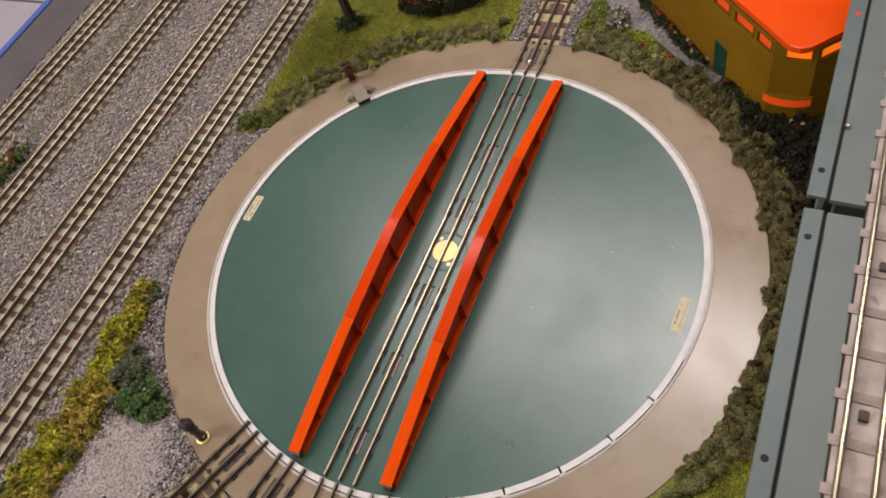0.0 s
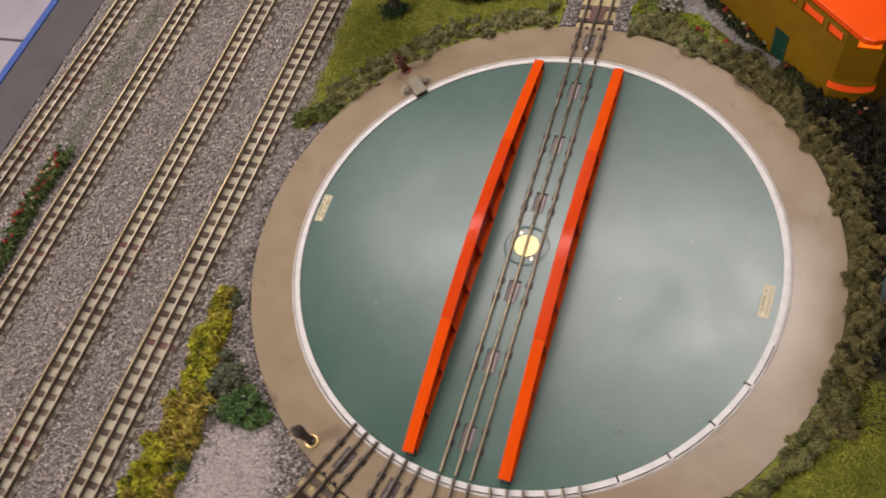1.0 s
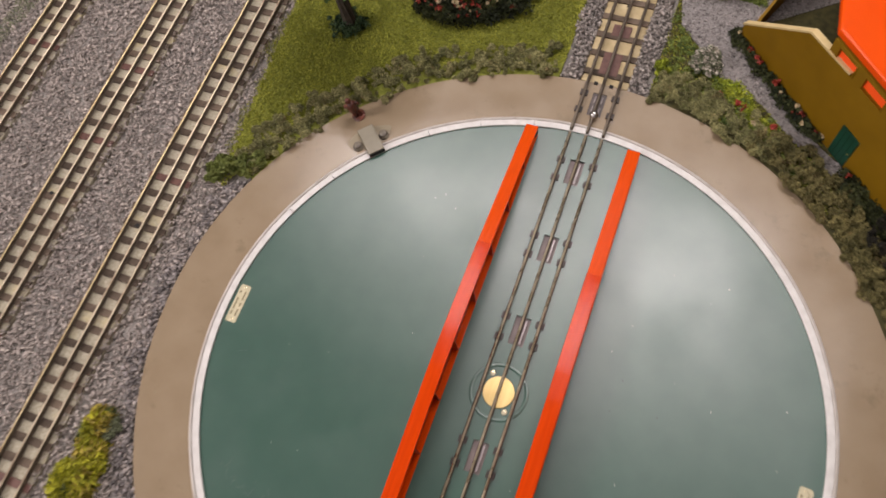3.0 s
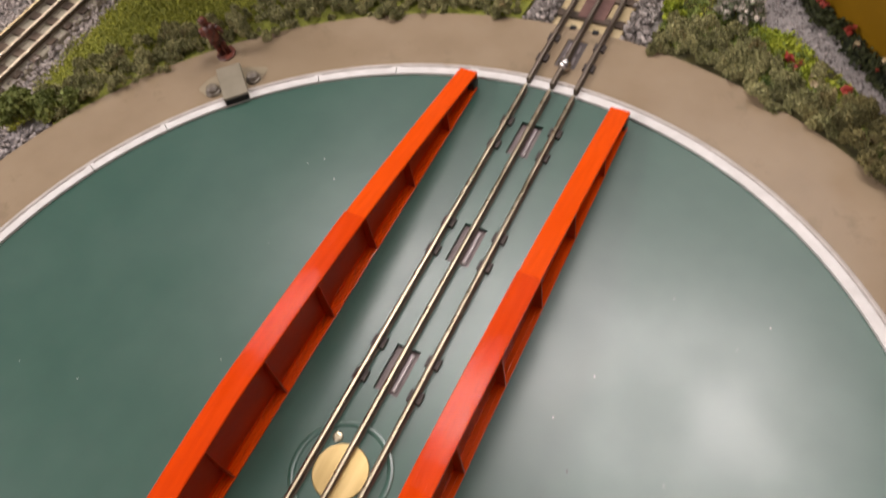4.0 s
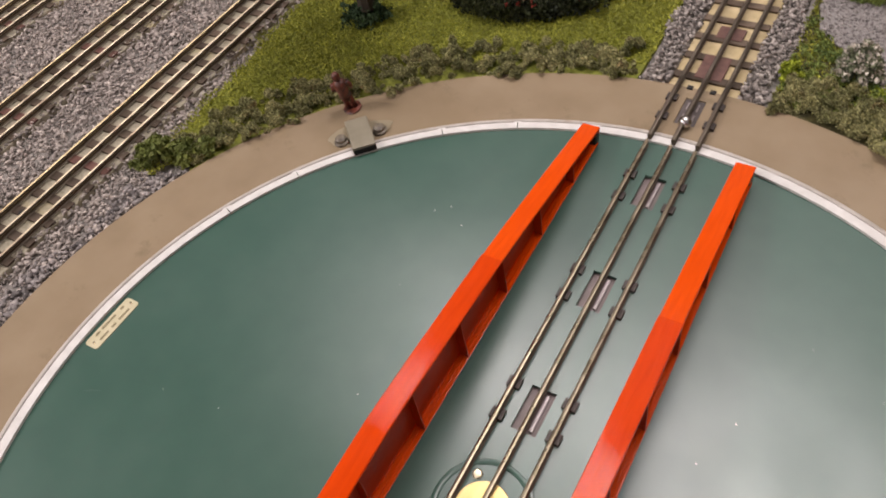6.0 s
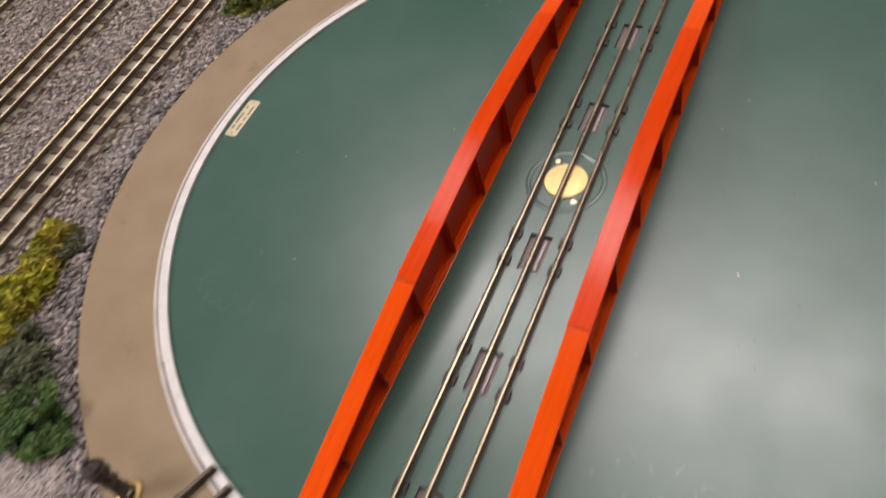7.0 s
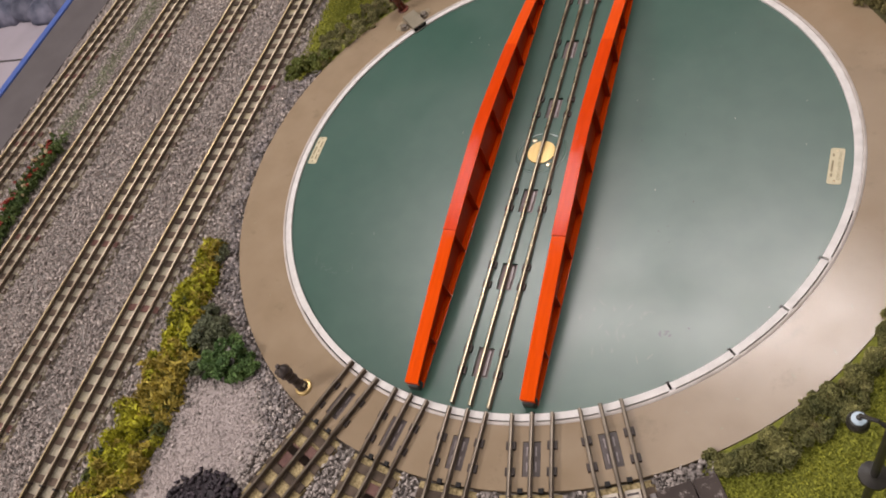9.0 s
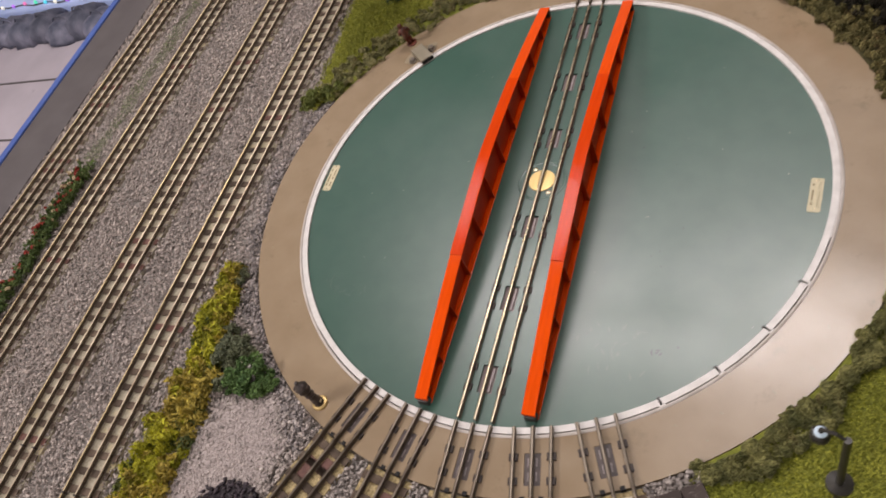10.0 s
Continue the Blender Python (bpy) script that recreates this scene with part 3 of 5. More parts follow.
def turntable():
    t = thing("turntable", "green turntable deck with white rim, three rails and two orange girders", "turntable")
    holes = [rect(0, y, 0.0155, 0.0300) for y in POCKETS]
    part("deck", sheet_with_holes([circle(0.2980, 240)] + holes, DECK, 0.002), DECK_GREEN, t, "green painted deck plate, slightly scratched")
    part("deck_underside", lathe(bmesh.new(), [(0.2975, BOARD), (0.2975, -0.0054)], 96), BLACK, t)
    notches = [-67.5, -56.25, -45.0, -33.75, -22.5, -11.25, 112.5, 123.75, 135.0, 146.25, 157.5, 168.75]
    for a0, a1 in zip(notches, notches[1:] + [notches[0] + 360]):
        part("rim_segment", arc_block(bmesh.new(), 0.2980, 0.3043, a0 + (0.22 if a0 > 0 else 0.06), a1 - (0.22 if 0 < a1 < 200 else 0.06), -0.004, 0.0006), RIM_WHITE, t)
    slot = finish("notch_slot", a_box(-0.0015, 0.0015, -0.0092, -0.0060, -0.004, DECK + 0.0003), BLACK)
    tab = finish("notch_tab", a_box(-0.0036, 0.0030, -0.0006, 0.0011, -0.004, 0.0004, bevel=0.0002), RIM_WHITE)
    for a in notches:
        x, y = polar(0.3047, a)
        m = pose(x, y, 0, 0, 0, -a)
        part("notch_tab", tab, RIM_WHITE, t, m=m)
        if a > 0:
            part("notch_slot", slot, BLACK, t, "dark slot across the rim", m)
    for y in POCKETS:
        pocket_parts(t, pose(0, y, DECK + 0.0008))
    rail = rail_data(-0.2945, 0.2945, 1.0, RAIL_BRASS)
    for x in (-GAUGE, 0, GAUGE):
        part("rail", rail, RAIL_BRASS, t, "dull brass-coloured tinplate rail" if x == 0 else "", pose(x, 0, DECK))
    for y in POCKETS:
        for x in (-GAUGE, GAUGE):
            for dy in (-0.0112, 0.0112):
                part("rail_clip", CLIP_MESH, CLIP, t, m=pose(x, y + dy, DECK))
    girder(t, -0.0575)
    girder(t, 0.0542)
    part("pivot_cap", lathe(bmesh.new(), [(0.0152, DECK), (0.0156, DECK + 0.0006), (0.0152, DECK + 0.0012), (0.0, DECK + 0.0014)][:-1] + [(0.004, DECK + 0.0014)], 48), GOLD, t, "round brass pivot cap")
    part("pivot_ring", ring_bead(0.0270, 0.0019, 0.0007), DECK_GREEN, t, "raised green ring round the pivot")
    for x, y in ((-0.0113, 0.0164), (0.0113, -0.0164)):
        part("rivet", lathe(bmesh.new(), [(0.0030, DECK), (0.0030, DECK + 0.0006), (0.0022, DECK + 0.0011), (0.0010, DECK + 0.0012)], 16), RAIL_BRASS, t, m=pose(x, y, 0))
    for x, y, turn in ((-0.2885, 0.0, 0.0), (0.2835, -0.013, 4.0)):
        m = pose(x, y, DECK, 0, 0, -turn)
        bm = prism(bmesh.new(), [(-0.006, -0.0195), (-0.0045, -0.021), (0.0045, -0.021), (0.006, -0.0195), (0.006, 0.0195), (0.0045, 0.021), (-0.0045, 0.021), (-0.006, 0.0195)], 0, 0.0005)
        p = part("label_plate", bm, PLATE, t, "small cream label with unreadable printing", m)
        bars = [(-0.0030, -0.013, -0.009), (-0.0030, -0.007, 0.006), (-0.0030, 0.011, 0.014)]
        if x < 0:
            bars += [(0.0024, -0.014, -0.006), (0.0024, -0.003, 0.001), (0.0024, 0.004, 0.014)]
        else:
            part("lettering", lettering("MADE IN ENGLAND", 0.0037), PLATE_INK, p, m=pose(0.0026, 0, 0.0006, 0, 0, -90))
        for bx, y0, y1 in bars:
            part("print_bar", a_box(bx - 0.0009, bx + 0.0009, y0, y1, 0.0005, 0.0006), PLATE_INK, p)
        for y0 in (-0.0180, 0.0180):
            part("rivet", lathe(bmesh.new(), [(0.0012, 0.0005), (0.0012, 0.0008), (0.0006, 0.0010)], 10), RAIL_BRASS, p, m=pose(0, y0, 0))
    # scuffs and paint flecks on the deck
    marks = [(-0.2270, -0.150, 0.016, 20, 0.0004), (-0.2210, -0.158, 0.012, -8, 0.0005), (-0.2130, -0.164, 0.010, 5, 0.0004), (-0.205, -0.166, 0.012, 70, 0.0006), (-0.196, -0.170, 0.010, 95, 0.0005),
             (-0.262, -0.045, 0.012, 65, 0.0003), (0.118, -0.205, 0.013, 8, 0.0005), (0.126, -0.196, 0.008, 60, 0.0004), (0.140, -0.184, 0.012, 80, 0.0004), (0.106, -0.222, 0.010, -20, 0.0004),
             (0.083, -0.118, 0.0018, 0, 0.0014), (0.155, 0.062, 0.0018, 30, 0.0008), (0.168, 0.150, 0.003, 20, 0.0004), (0.128, 0.168, 0.0016, 60, 0.0008), (-0.120, 0.110, 0.002, 40, 0.0006)]
    for x, y, length, turn, w in marks:
        part("scratch", stroke(length, w), SCRATCH, t, m=pose(x, y, DECK, 0, 0, -turn))
    for k in range(16):
        x, y = 0.112 + rng.normal() * 0.013, -0.205 + rng.normal() * 0.020
        part("scratch", stroke(rng.uniform(0.003, 0.010), rng.uniform(0.0003, 0.0009)), SCRATCH, t, m=pose(x, y, DECK, 0, 0, rng.normal() * 25))
    for k in range(9):
        x, y = -0.205 + rng.normal() * 0.016, -0.163 + rng.normal() * 0.008
        part("scratch", stroke(rng.uniform(0.003, 0.011), rng.uniform(0.0002, 0.0006)), SCRATCH, t, m=pose(x, y, DECK, 0, 0, rng.uniform(-90, 20)))
    for k in range(9):
        x, y = rng.uniform(0.08, 0.22), rng.uniform(-0.20, 0.06)
        part("speck", stroke(rng.uniform(0.0012, 0.0026), 0.0006), SMEAR, t, "tiny dark speck", pose(x, y, DECK, 0, 0, 70 * k))
    for k in range(22):
        a, r = rng.uniform(0, 2 * math.pi), 0.29 * math.sqrt(rng.uniform(0, 1))
        x, y = r * math.cos(a), r * math.sin(a)
        if abs(abs(x) - 0.056) > 0.010 and abs(x) > 0.022:
            part("speck", stroke(rng.uniform(0.0008, 0.0018), 0.0004), PALE_SPECK, t, "tiny pale speck of dust", pose(x, y, DECK, 0, 0, 70 * k))
    for x, y, length, turn in ((0.154, -0.2020, 0.007, 0), (0.158, -0.1985, 0.005, 90), (0.161, -0.2030, 0.004, 35), (0.157, -0.2015, 0.004, 60)):
        part("smear", stroke(length, 0.0009), SMEAR, t, "dark grease smear", pose(x, y, DECK, 0, 0, -turn))


def stroke(length, w):
    """A thin wavy stroke with pointed ends, lying on the deck."""
    bm = bmesh.new()
    n, s = 6, rng.uniform(-0.25, 0.25)
    pts = [(s * length * math.sin(2.6 * i / n) + rng.normal() * w * 0.4, length * (i / n - 0.5), w * (0.15 + math.sin(math.pi * i / n))) for i in range(n + 1)]
    rows = [[bm.verts.new((x - h, y, 0.0)), bm.verts.new((x - h, y, 0.00009)), bm.verts.new((x + h, y, 0.00009)), bm.verts.new((x + h, y, 0.0))] for x, y, h in pts]
    for p, q in zip(rows, rows[1:]):
        for k in range(4):
            bm.faces.new((p[k], p[(k + 1) % 4], q[(k + 1) % 4], q[k]))
    bm.faces.new(rows[0])
    bm.faces.new(rows[-1][::-1])
    bmesh.ops.recalc_face_normals(bm, faces=bm.faces)
    return bm


turntable()

TRACKS = (0.0, 157.5, 168.75, 180.0, 191.25, 202.5)


def lip_ring(r0, r1, n=240):
    """A rounded raised lip round the pit."""
    bm = bmesh.new()
    w = r1 - r0
    prof = [(r0, -0.004), (r0, 0.0004), (r0 + 0.25 * w, 0.0009), (r0 + 0.6 * w, 0.0008), (r1, 0.0002), (r1, -0.004)]
    rows = [[bm.verts.new((*polar(r, 360 * i / n), z)) for r, z in prof] for i in range(n)]
    for i in range(n):
        p, q = rows[i], rows[(i + 1) % n]
        for k in range(6):
            bm.faces.new((p[k], p[(k + 1) % 6], q[(k + 1) % 6], q[k]))
    bmesh.ops.recalc_face_normals(bm, faces=bm.faces)
    return bm


def sunk_plate(owner, m):
    """A dark plate in the ring's pocket, with two pale dashes on either side of the middle rail."""
    part("pocket_floor", a_box(-0.0076, 0.0076, -0.0148, 0.0148, -0.0032, -0.0009, bevel=0.0003), POCKET, owner, "dark sunk sleeper plate", m)
    dash = finish("pocket_strip", a_box(-0.0006, 0.0006, -0.0040, 0.0040, 0.0, 0.0005), DULL_STRIP)
    for x in (-0.0038, 0.0038):
        for y in (-0.0066, 0.0066):
            part("pocket_strip", dash, DULL_STRIP, owner, m=m @ pose(x, y, -0.0009))


def surround():
    s = thing("turntable_surround", "tan painted ring round the turntable with rail pockets", "turntable surround")
    holes = [rect(*polar(0.3375, a), 0.0155, 0.0300, a) for a in TRACKS]
    part("ring_plate", sheet_with_holes([circle(0.3650, 240), circle(0.3086, 240)] + holes, 0.0, 0.006), TAN, s, "tan painted ring plate, scuffed")
    part("inner_lip", lip_ring(0.3055, 0.3085), LIP, s, "thin pale inner lip")
    part("well", arc_block(bmesh.new(), 0.2976, 0.3062, 0, 360, BOARD, -0.0046, 3), BLACK, s)
    # the gap round the deck is dark only in the south and east; elsewhere a white strip fills it
    part("gap_filling", arc_block(bmesh.new(), 0.30435, 0.30545, 224, 462, -0.0046, -0.0003, 3), RIM_WHITE, s, "white strip filling the gap beside the rim")
    stub = rail_data(0.2985, 0.3700, 1.0, RAIL_STEEL)
    for a in TRACKS:
        turn = pose(0, 0, 0, 0, 0, -a)
        sunk_plate(s, turn @ pose(0, 0.3375, 0.0003))
        for x in (-GAUGE, 0, GAUGE):
            part("stub_rail", stub, RAIL_STEEL, s, m=turn @ pose(x, 0, 0.0001 if x else 0.0002))
        for x in (-GAUGE, GAUGE):
            for dy in (-0.0112, 0.0112):
                part("rail_clip", CLIP_MESH, CLIP, s, m=turn @ pose(x, 0.3375 + dy, 0.0))
        for x in (-0.0088, 0.0088):
            part("joint_pin", a_box(-0.0022, 0.0022, 0.3622, 0.3662, -0.004, 0.0012, bevel=0.0003), BLACK, s, m=turn @ pose(x, 0, 0))
    for r, a, length, w in ((0.345, 131, 0.005, 0.0007), (0.335, 139, 0.004, 0.0006), (0.352, 125, 0.006, 0.0005), (0.327, 146, 0.004, 0.0005), (0.350, 143, 0.003, 0.0008), (0.340, 118, 0.005, 0.0005), (0.333, 232, 0.004, 0.0005), (0.348, 251, 0.003, 0.0006)):
        part("scuff", stroke(length, w), PLATE_INK, s, "small dark scuff", pose(*polar(r, a), 0.0, 0, 0, 3.1 * a))
    return s


SURROUND = surround()


# ---- tracks ----
YARD = "parallel yard tracks"


def track(name, label, m, length, gauge, spacing, bed_mat, bed_half, tie_half, tie_w, rail_mat, group, z=BOARD, bed_top=0.0):
    t = thing(name, label, "railway track", m, group)
    part("roadbed", a_box(-bed_half, bed_half, 0, length, z, bed_top, bevel=0.001), bed_mat, t)
    rail = rail_data(0, length, 0.88 if group == YARD else 1.0, rail_mat)
    first = rail_data(0, length, 0.88, RAIL_YELLOW) if group == YARD else rail
    for x in (-gauge, 0, gauge):
        part("rail", first if x < 0 else rail, rail_mat, t, m=pose(x, 0, bed_top + 0.0018))
    tie = finish("tie", a_box(-tie_half, tie_half, -tie_w / 2, tie_w / 2, 0, 0.0020, bevel=0.0004), TIE)
    rusty = finish("tie", a_box(-tie_half, tie_half, -tie_w / 2, tie_w / 2, 0, 0.0020, bevel=0.0004), RUST)
    for i in range(int(length / spacing)):
        part("tie", rusty if group == YARD and rng.uniform() < 0.10 else tie, TIE, t, m=pose(rng.uniform(-0.0006, 0.0006), spacing * (i + 0.5), bed_top, 0, 0, rng.uniform(-0.8, 0.8)))
    return t


yard_label = "three-rail yard track with brass-coloured rails on dark ties"
for x, y, lean in ((-0.430, -0.62, 0.0), (-0.548, -0.62, 0.0), (-0.6905, -0.62, -0.6), (-0.838, -0.62, -2.1)):
    if lean:
        x = x + math.tan(radians(lean)) * 0.62 * (1 if lean > -1 else 0.55)
    track("yard_track", yard_label, pose(x, y, 0, 0, 0, lean), 1.7, 0.0195, 0.0205, ROADBED, 0.0268, 0.0268, 0.0082, RAIL_YARD, YARD)
STALL = "tracks radiating from the turntable"
for a in TRACKS[1:]:
    m = pose(0, 0, 0, 0, 0, -a) @ pose(0, 0.3665, 0)
    track("stall_track", "three-rail stub track on speckled cork roadbed with dark ties", m, 0.30, GAUGE, 0.021, ROADBED_Y, 0.0270, 0.0262, 0.0085, RAIL_STEEL, STALL, bed_top=-0.0022)
for k, ob in enumerate([o for o in scene.objects if o.name.startswith("stall_track")]):
    for x, y0, y1 in ((-0.0088, 0.018, 0.036), (0.0088, 0.026 + 0.021 * (k % 2), 0.050 + 0.021 * (k % 2))):
        part("brown_plate", a_box(x - 0.0058, x + 0.0058, y0, y1, -0.0022, -0.0002, bevel=0.0003), RUST, ob, "reddish brown plate between the rails")
outer = [o for o in scene.objects if o.name.startswith("stall_track")][-1]
part("screw_hole", lathe(bmesh.new(), [(0.0027, -0.0020), (0.0027, 0.0001), (0.0010, 0.0002)], 14), BLACK, outer, "small dark screw hole", pose(0.005, 0.0745, 0))
approach = track("approach_track", "three-rail approach track on pale wooden boards with dark ties", pose(0, 0.3665, 0), 0.85, GAUGE, 0.0262, BOARDS, 0.0270, 0.0265, 0.0075, RAIL_STEEL, "", bed_top=-0.0022)
for y0, y1 in ((0.012, 0.042), (0.066, 0.082)):
    part("rusty_plate", a_box(-0.0105, 0.0105, y0, y1, -0.0022, 0.0002), RUST, approach, "rusty red metal plate between the rails")
for x, y in ((0.0074, 0.1420), (-0.0015, 0.1121)):
    part("screw_hole", lathe(bmesh.new(), [(0.0026, -0.0024), (0.0026, -0.0019), (0.0010, -0.0018)], 14), BLACK, approach, "small dark screw hole", pose(x, y, 0))
for ob, x, y in zip([o for o in scene.objects if o.name.startswith("yard_track")], (-0.009, -0.011), (0.665, 0.670)):
    part("screw_hole", lathe(bmesh.new(), [(0.0026, 0.0002), (0.0026, 0.0021), (0.0010, 0.0023)], 14), BLACK, ob, "small dark screw hole", pose(x, y, 0))
for ob, y in zip([o for o in scene.objects if o.name.startswith("yard_track")], (0.167, 0.205, 0.94, 1.02)):
    for x in (-0.0195, 0.0, 0.0195):
        part("rail_joint", a_box(x - 0.0021, x + 0.0021, y - 0.0011, y + 0.0011, 0.0018, 0.0080, bevel=0.0003), CLIP, ob, "dark rail joint")


# ---- ground ----
def ring_arc(a0, a1, r=0.3656, step=3):
    n = max(2, int(abs(a1 - a0) / step))
    return [polar(r, a0 + (a1 - a0) * i / n) for i in range(n + 1)]


def ground_sheet(name, pts, z, mat, label, category):
    return solo(name, prism(bmesh.new(), pts, BOARD + 0.0002, z), mat, label, category, kind="structure")


ground_sheet("ground", ring_arc(-8, -68) + [(-0.378, 0.142), (-0.400, 0.45), (-0.41, 1.24), (-0.052, 1.24)], -0.0012, GRASS_BASE, "mossy green grass mat beside the approach track", "grass")
ground_sheet("ground_east", ring_arc(112, 8) + [(0.052, 1.24), (0.99, 1.24), (0.99, -0.147)], -0.0012, SOIL, "mossy soil round the ochre station, darkened for the shade there", "soil")
ground_sheet("ground_south", ring_arc(147, 112) + [(0.99, -0.148), (0.99, -0.95), (0.42, -0.95), (0.222, -0.335)], -0.0010, GRASS_BASE, "green grass mat under the street lamp", "grass")
ground_sheet("gravel_pad", [(-0.302, -0.314), (-0.27, -0.304), (-0.236, -0.299), (-0.218, -0.318), (-0.196, -0.352), (-0.206, -0.40), (-0.226, -0.445), (-0.252, -0.50), (-0.34, -0.53), (-0.330, -0.46), (-0.318, -0.40), (-0.312, -0.36)],
             -0.0008, PALE_GRAVEL, "pale fine gravel lot beside the coal heap", "gravel")
PATH_OUTER = [(0.256, 0.318), (0.236, 0.333), (0.205, 0.352), (0.166, 0.388), (0.120, 0.408), (0.098, 0.432), (0.078, 0.452), (0.062, 0.468), (0.055, 0.50), (0.056, 0.60)]
PATH_INNER = [(0.30, 0.60), (0.16, 0.50), (0.118, 0.478), (0.136, 0.452), (0.170, 0.412), (0.206, 0.374), (0.236, 0.350), (0.262, 0.332)]
ground_sheet("footpath", PATH_OUTER + PATH_INNER, -0.0002, PATH_GREY, "grey gravel footpath in front of the station", "footpath")

PALE_STONE = paint("pale_grit", (0.34, 0.295, 0.275), (0.48, 0.42, 0.395), 0.85, scale=300, island=0.35)
YARD_LINES = []
for ob in [o for o in scene.objects if o.name.startswith("yard_track")]:
    m = ob.matrix_basis
    a, b = m @ Vector((0, 0, 0)), m @ Vector((0, 1.7, 0))
    YARD_LINES.append((a.x, a.y, b.x, b.y))


def off_beds(x, y, half=0.0270):
    ok = np.ones(len(x), bool)
    for ax, ay, bx, by in YARD_LINES:
        xc = ax + (bx - ax) * (y - ay) / (by - ay)
        ok &= np.abs(x - xc) > half
    for a in TRACKS:
        s, c = math.sin(radians(a)), math.cos(radians(a))
        ok &= ~((np.abs(x * c - y * s) < 0.0272) & (x * s + y * c > 0.3))
    return ok


def bearing(x, y):
    return np.degrees(np.arctan2(x, y))


def inside(x, y, pts):
    ok = np.zeros(len(x), bool)
    n = len(pts)
    for i in range(n):
        (x0, y0), (x1, y1) = pts[i], pts[(i + 1) % n]
        cond = (y0 > y) != (y1 > y)
        with np.errstate(divide="ignore", invalid="ignore"):
            ok ^= cond & (x < (x1 - x0) * (y - y0) / (y1 - y0 if y1 != y0 else 1e-9) + x0)
    return ok


PAD = [(-0.302, -0.314), (-0.236, -0.299), (-0.196, -0.352), (-0.206, -0.40), (-0.252, -0.50), (-0.34, -0.53), (-0.318, -0.40), (-0.312, -0.36)]


def yard_zone(x, y):
    r = np.hypot(x, y)
    west = np.where(y > 0.128, -0.374 - 0.075 * (y - 0.13), -0.15)
    return (x < west) & (r > 0.3662) & off_beds(x, y) & ~inside(x, y, PAD) & ((x < -0.1))


p = scatter(-0.872, -0.15, -0.56, 0.66, 150000, yard_zone)
solo("yard_ballast", stones("yard_ballast", at_height(p, -0.0048, -0.0006), 0.0019, BALLAST), BALLAST, "angular grey ballast stones between the yard tracks", "ballast", kind="stuff")


def spill_zone(x, y):
    return off_beds(x, y, 0.0222) & ~off_beds(x, y, 0.0278) & (x < -0.38)


p = scatter(-0.872, -0.38, -0.5, 0.62, 60000, spill_zone)
solo("spilt_ballast", stones("spilt_ballast", at_height(p, 0.0, 0.0016), 0.0016, BALLAST), BALLAST, "small grey stones spilt onto the track edges", "ballast", kind="stuff")


def south_zone(x, y):
    r = np.hypot(x, y)
    return (r > 0.3668) & off_beds(x, y) & (y < -0.29) & ~inside(x, y, PAD) & (bearing(x, y) % 360 > 149)


p = scatter(-0.27, 0.26, -0.58, -0.29, 34000, south_zone)
solo("stall_ballast", stones("stall_ballast", at_height(p, -0.005, -0.0004), 0.0021, BALLAST_MID), BALLAST_MID, "coarse grey stones between the radiating tracks", "ballast", kind="stuff")


STONES = [stones("stone", np.zeros((1, 3)), 0.0023, STONE) for _ in range(14)]


def single_stones(owner_name, p, z):
    """Stones that can be picked apart, as parts of their bed of ballast."""
    owner = scene.objects[owner_name]
    for i, (x, y) in enumerate(p[:290]):
        part("stone", STONES[i % 14], STONE, owner, m=pose(x, y, z + rng.uniform(-0.0005, 0.0015), 0, 0, 47 * i))


def north_zone(x, y):
    edge = 0.049 + 0.004 * np.sin(y * 60) + 0.004 * (y - 0.37)
    return (np.abs(x) > 0.0272) & (np.abs(x) < edge) & (np.hypot(x, y) > 0.3668)


p = scatter(-0.06, 0.06, 0.36, 0.80, 16000, north_zone)
solo("approach_ballast", stones("approach_ballast", at_height(p, -0.003, 0.0014), 0.0018, BALLAST_MID), BALLAST_MID, "coarse grey stones along the approach track", "ballast", kind="stuff")


p = scatter(0.14, 0.24, -0.38, -0.28, 3000, lambda x, y: (np.hypot(x, y) > 0.3665) & (np.hypot(x, y) < 0.3795) & (bearing(x, y) > 145.0) & off_beds(x, y))
solo("corner_ballast", stones("corner_ballast", at_height(p, -0.003, 0.0012), 0.0023, BALLAST_MID), BALLAST_MID, "loose grey stones between ring and brown panel", "ballast", kind="stuff")
single_stones("stall_ballast", scatter(-0.26, 0.20, -0.46, -0.33, 1500, south_zone), -0.0008)
single_stones("approach_ballast", scatter(-0.06, 0.06, 0.36, 0.56, 2500, north_zone), 0.0014)


def rim_zone(x, y):
    r = np.hypot(x, y)
    b = bearing(x, y)
    return (r > 0.3664) & (r < np.where(y < -0.26, 0.396, 0.382) + 0.006 * np.sin(b * 0.4)) & (x < -0.18) & (y < 0.14) & ~inside(x, y, PAD) & off_beds(x, y)


p = scatter(-0.39, -0.15, -0.38, 0.14, 19000, rim_zone)
solo("edge_ballast", stones("edge_ballast", at_height(p, -0.004, 0.0006), 0.0024, BALLAST_DARK), BALLAST_DARK, "dark stones packed along the tan ring", "ballast", kind="stuff")
p = scatter(-0.34, -0.18, -0.53, -0.29, 15000, lambda x, y: inside(x, y, PAD))
solo("loose_gravel", stones("loose_gravel", at_height(p, -0.0009, -0.0004), 0.0011, PALE_STONE), PALE_GRAVEL, "loose pale grit on the gravel lot", "gravel", kind="stuff")


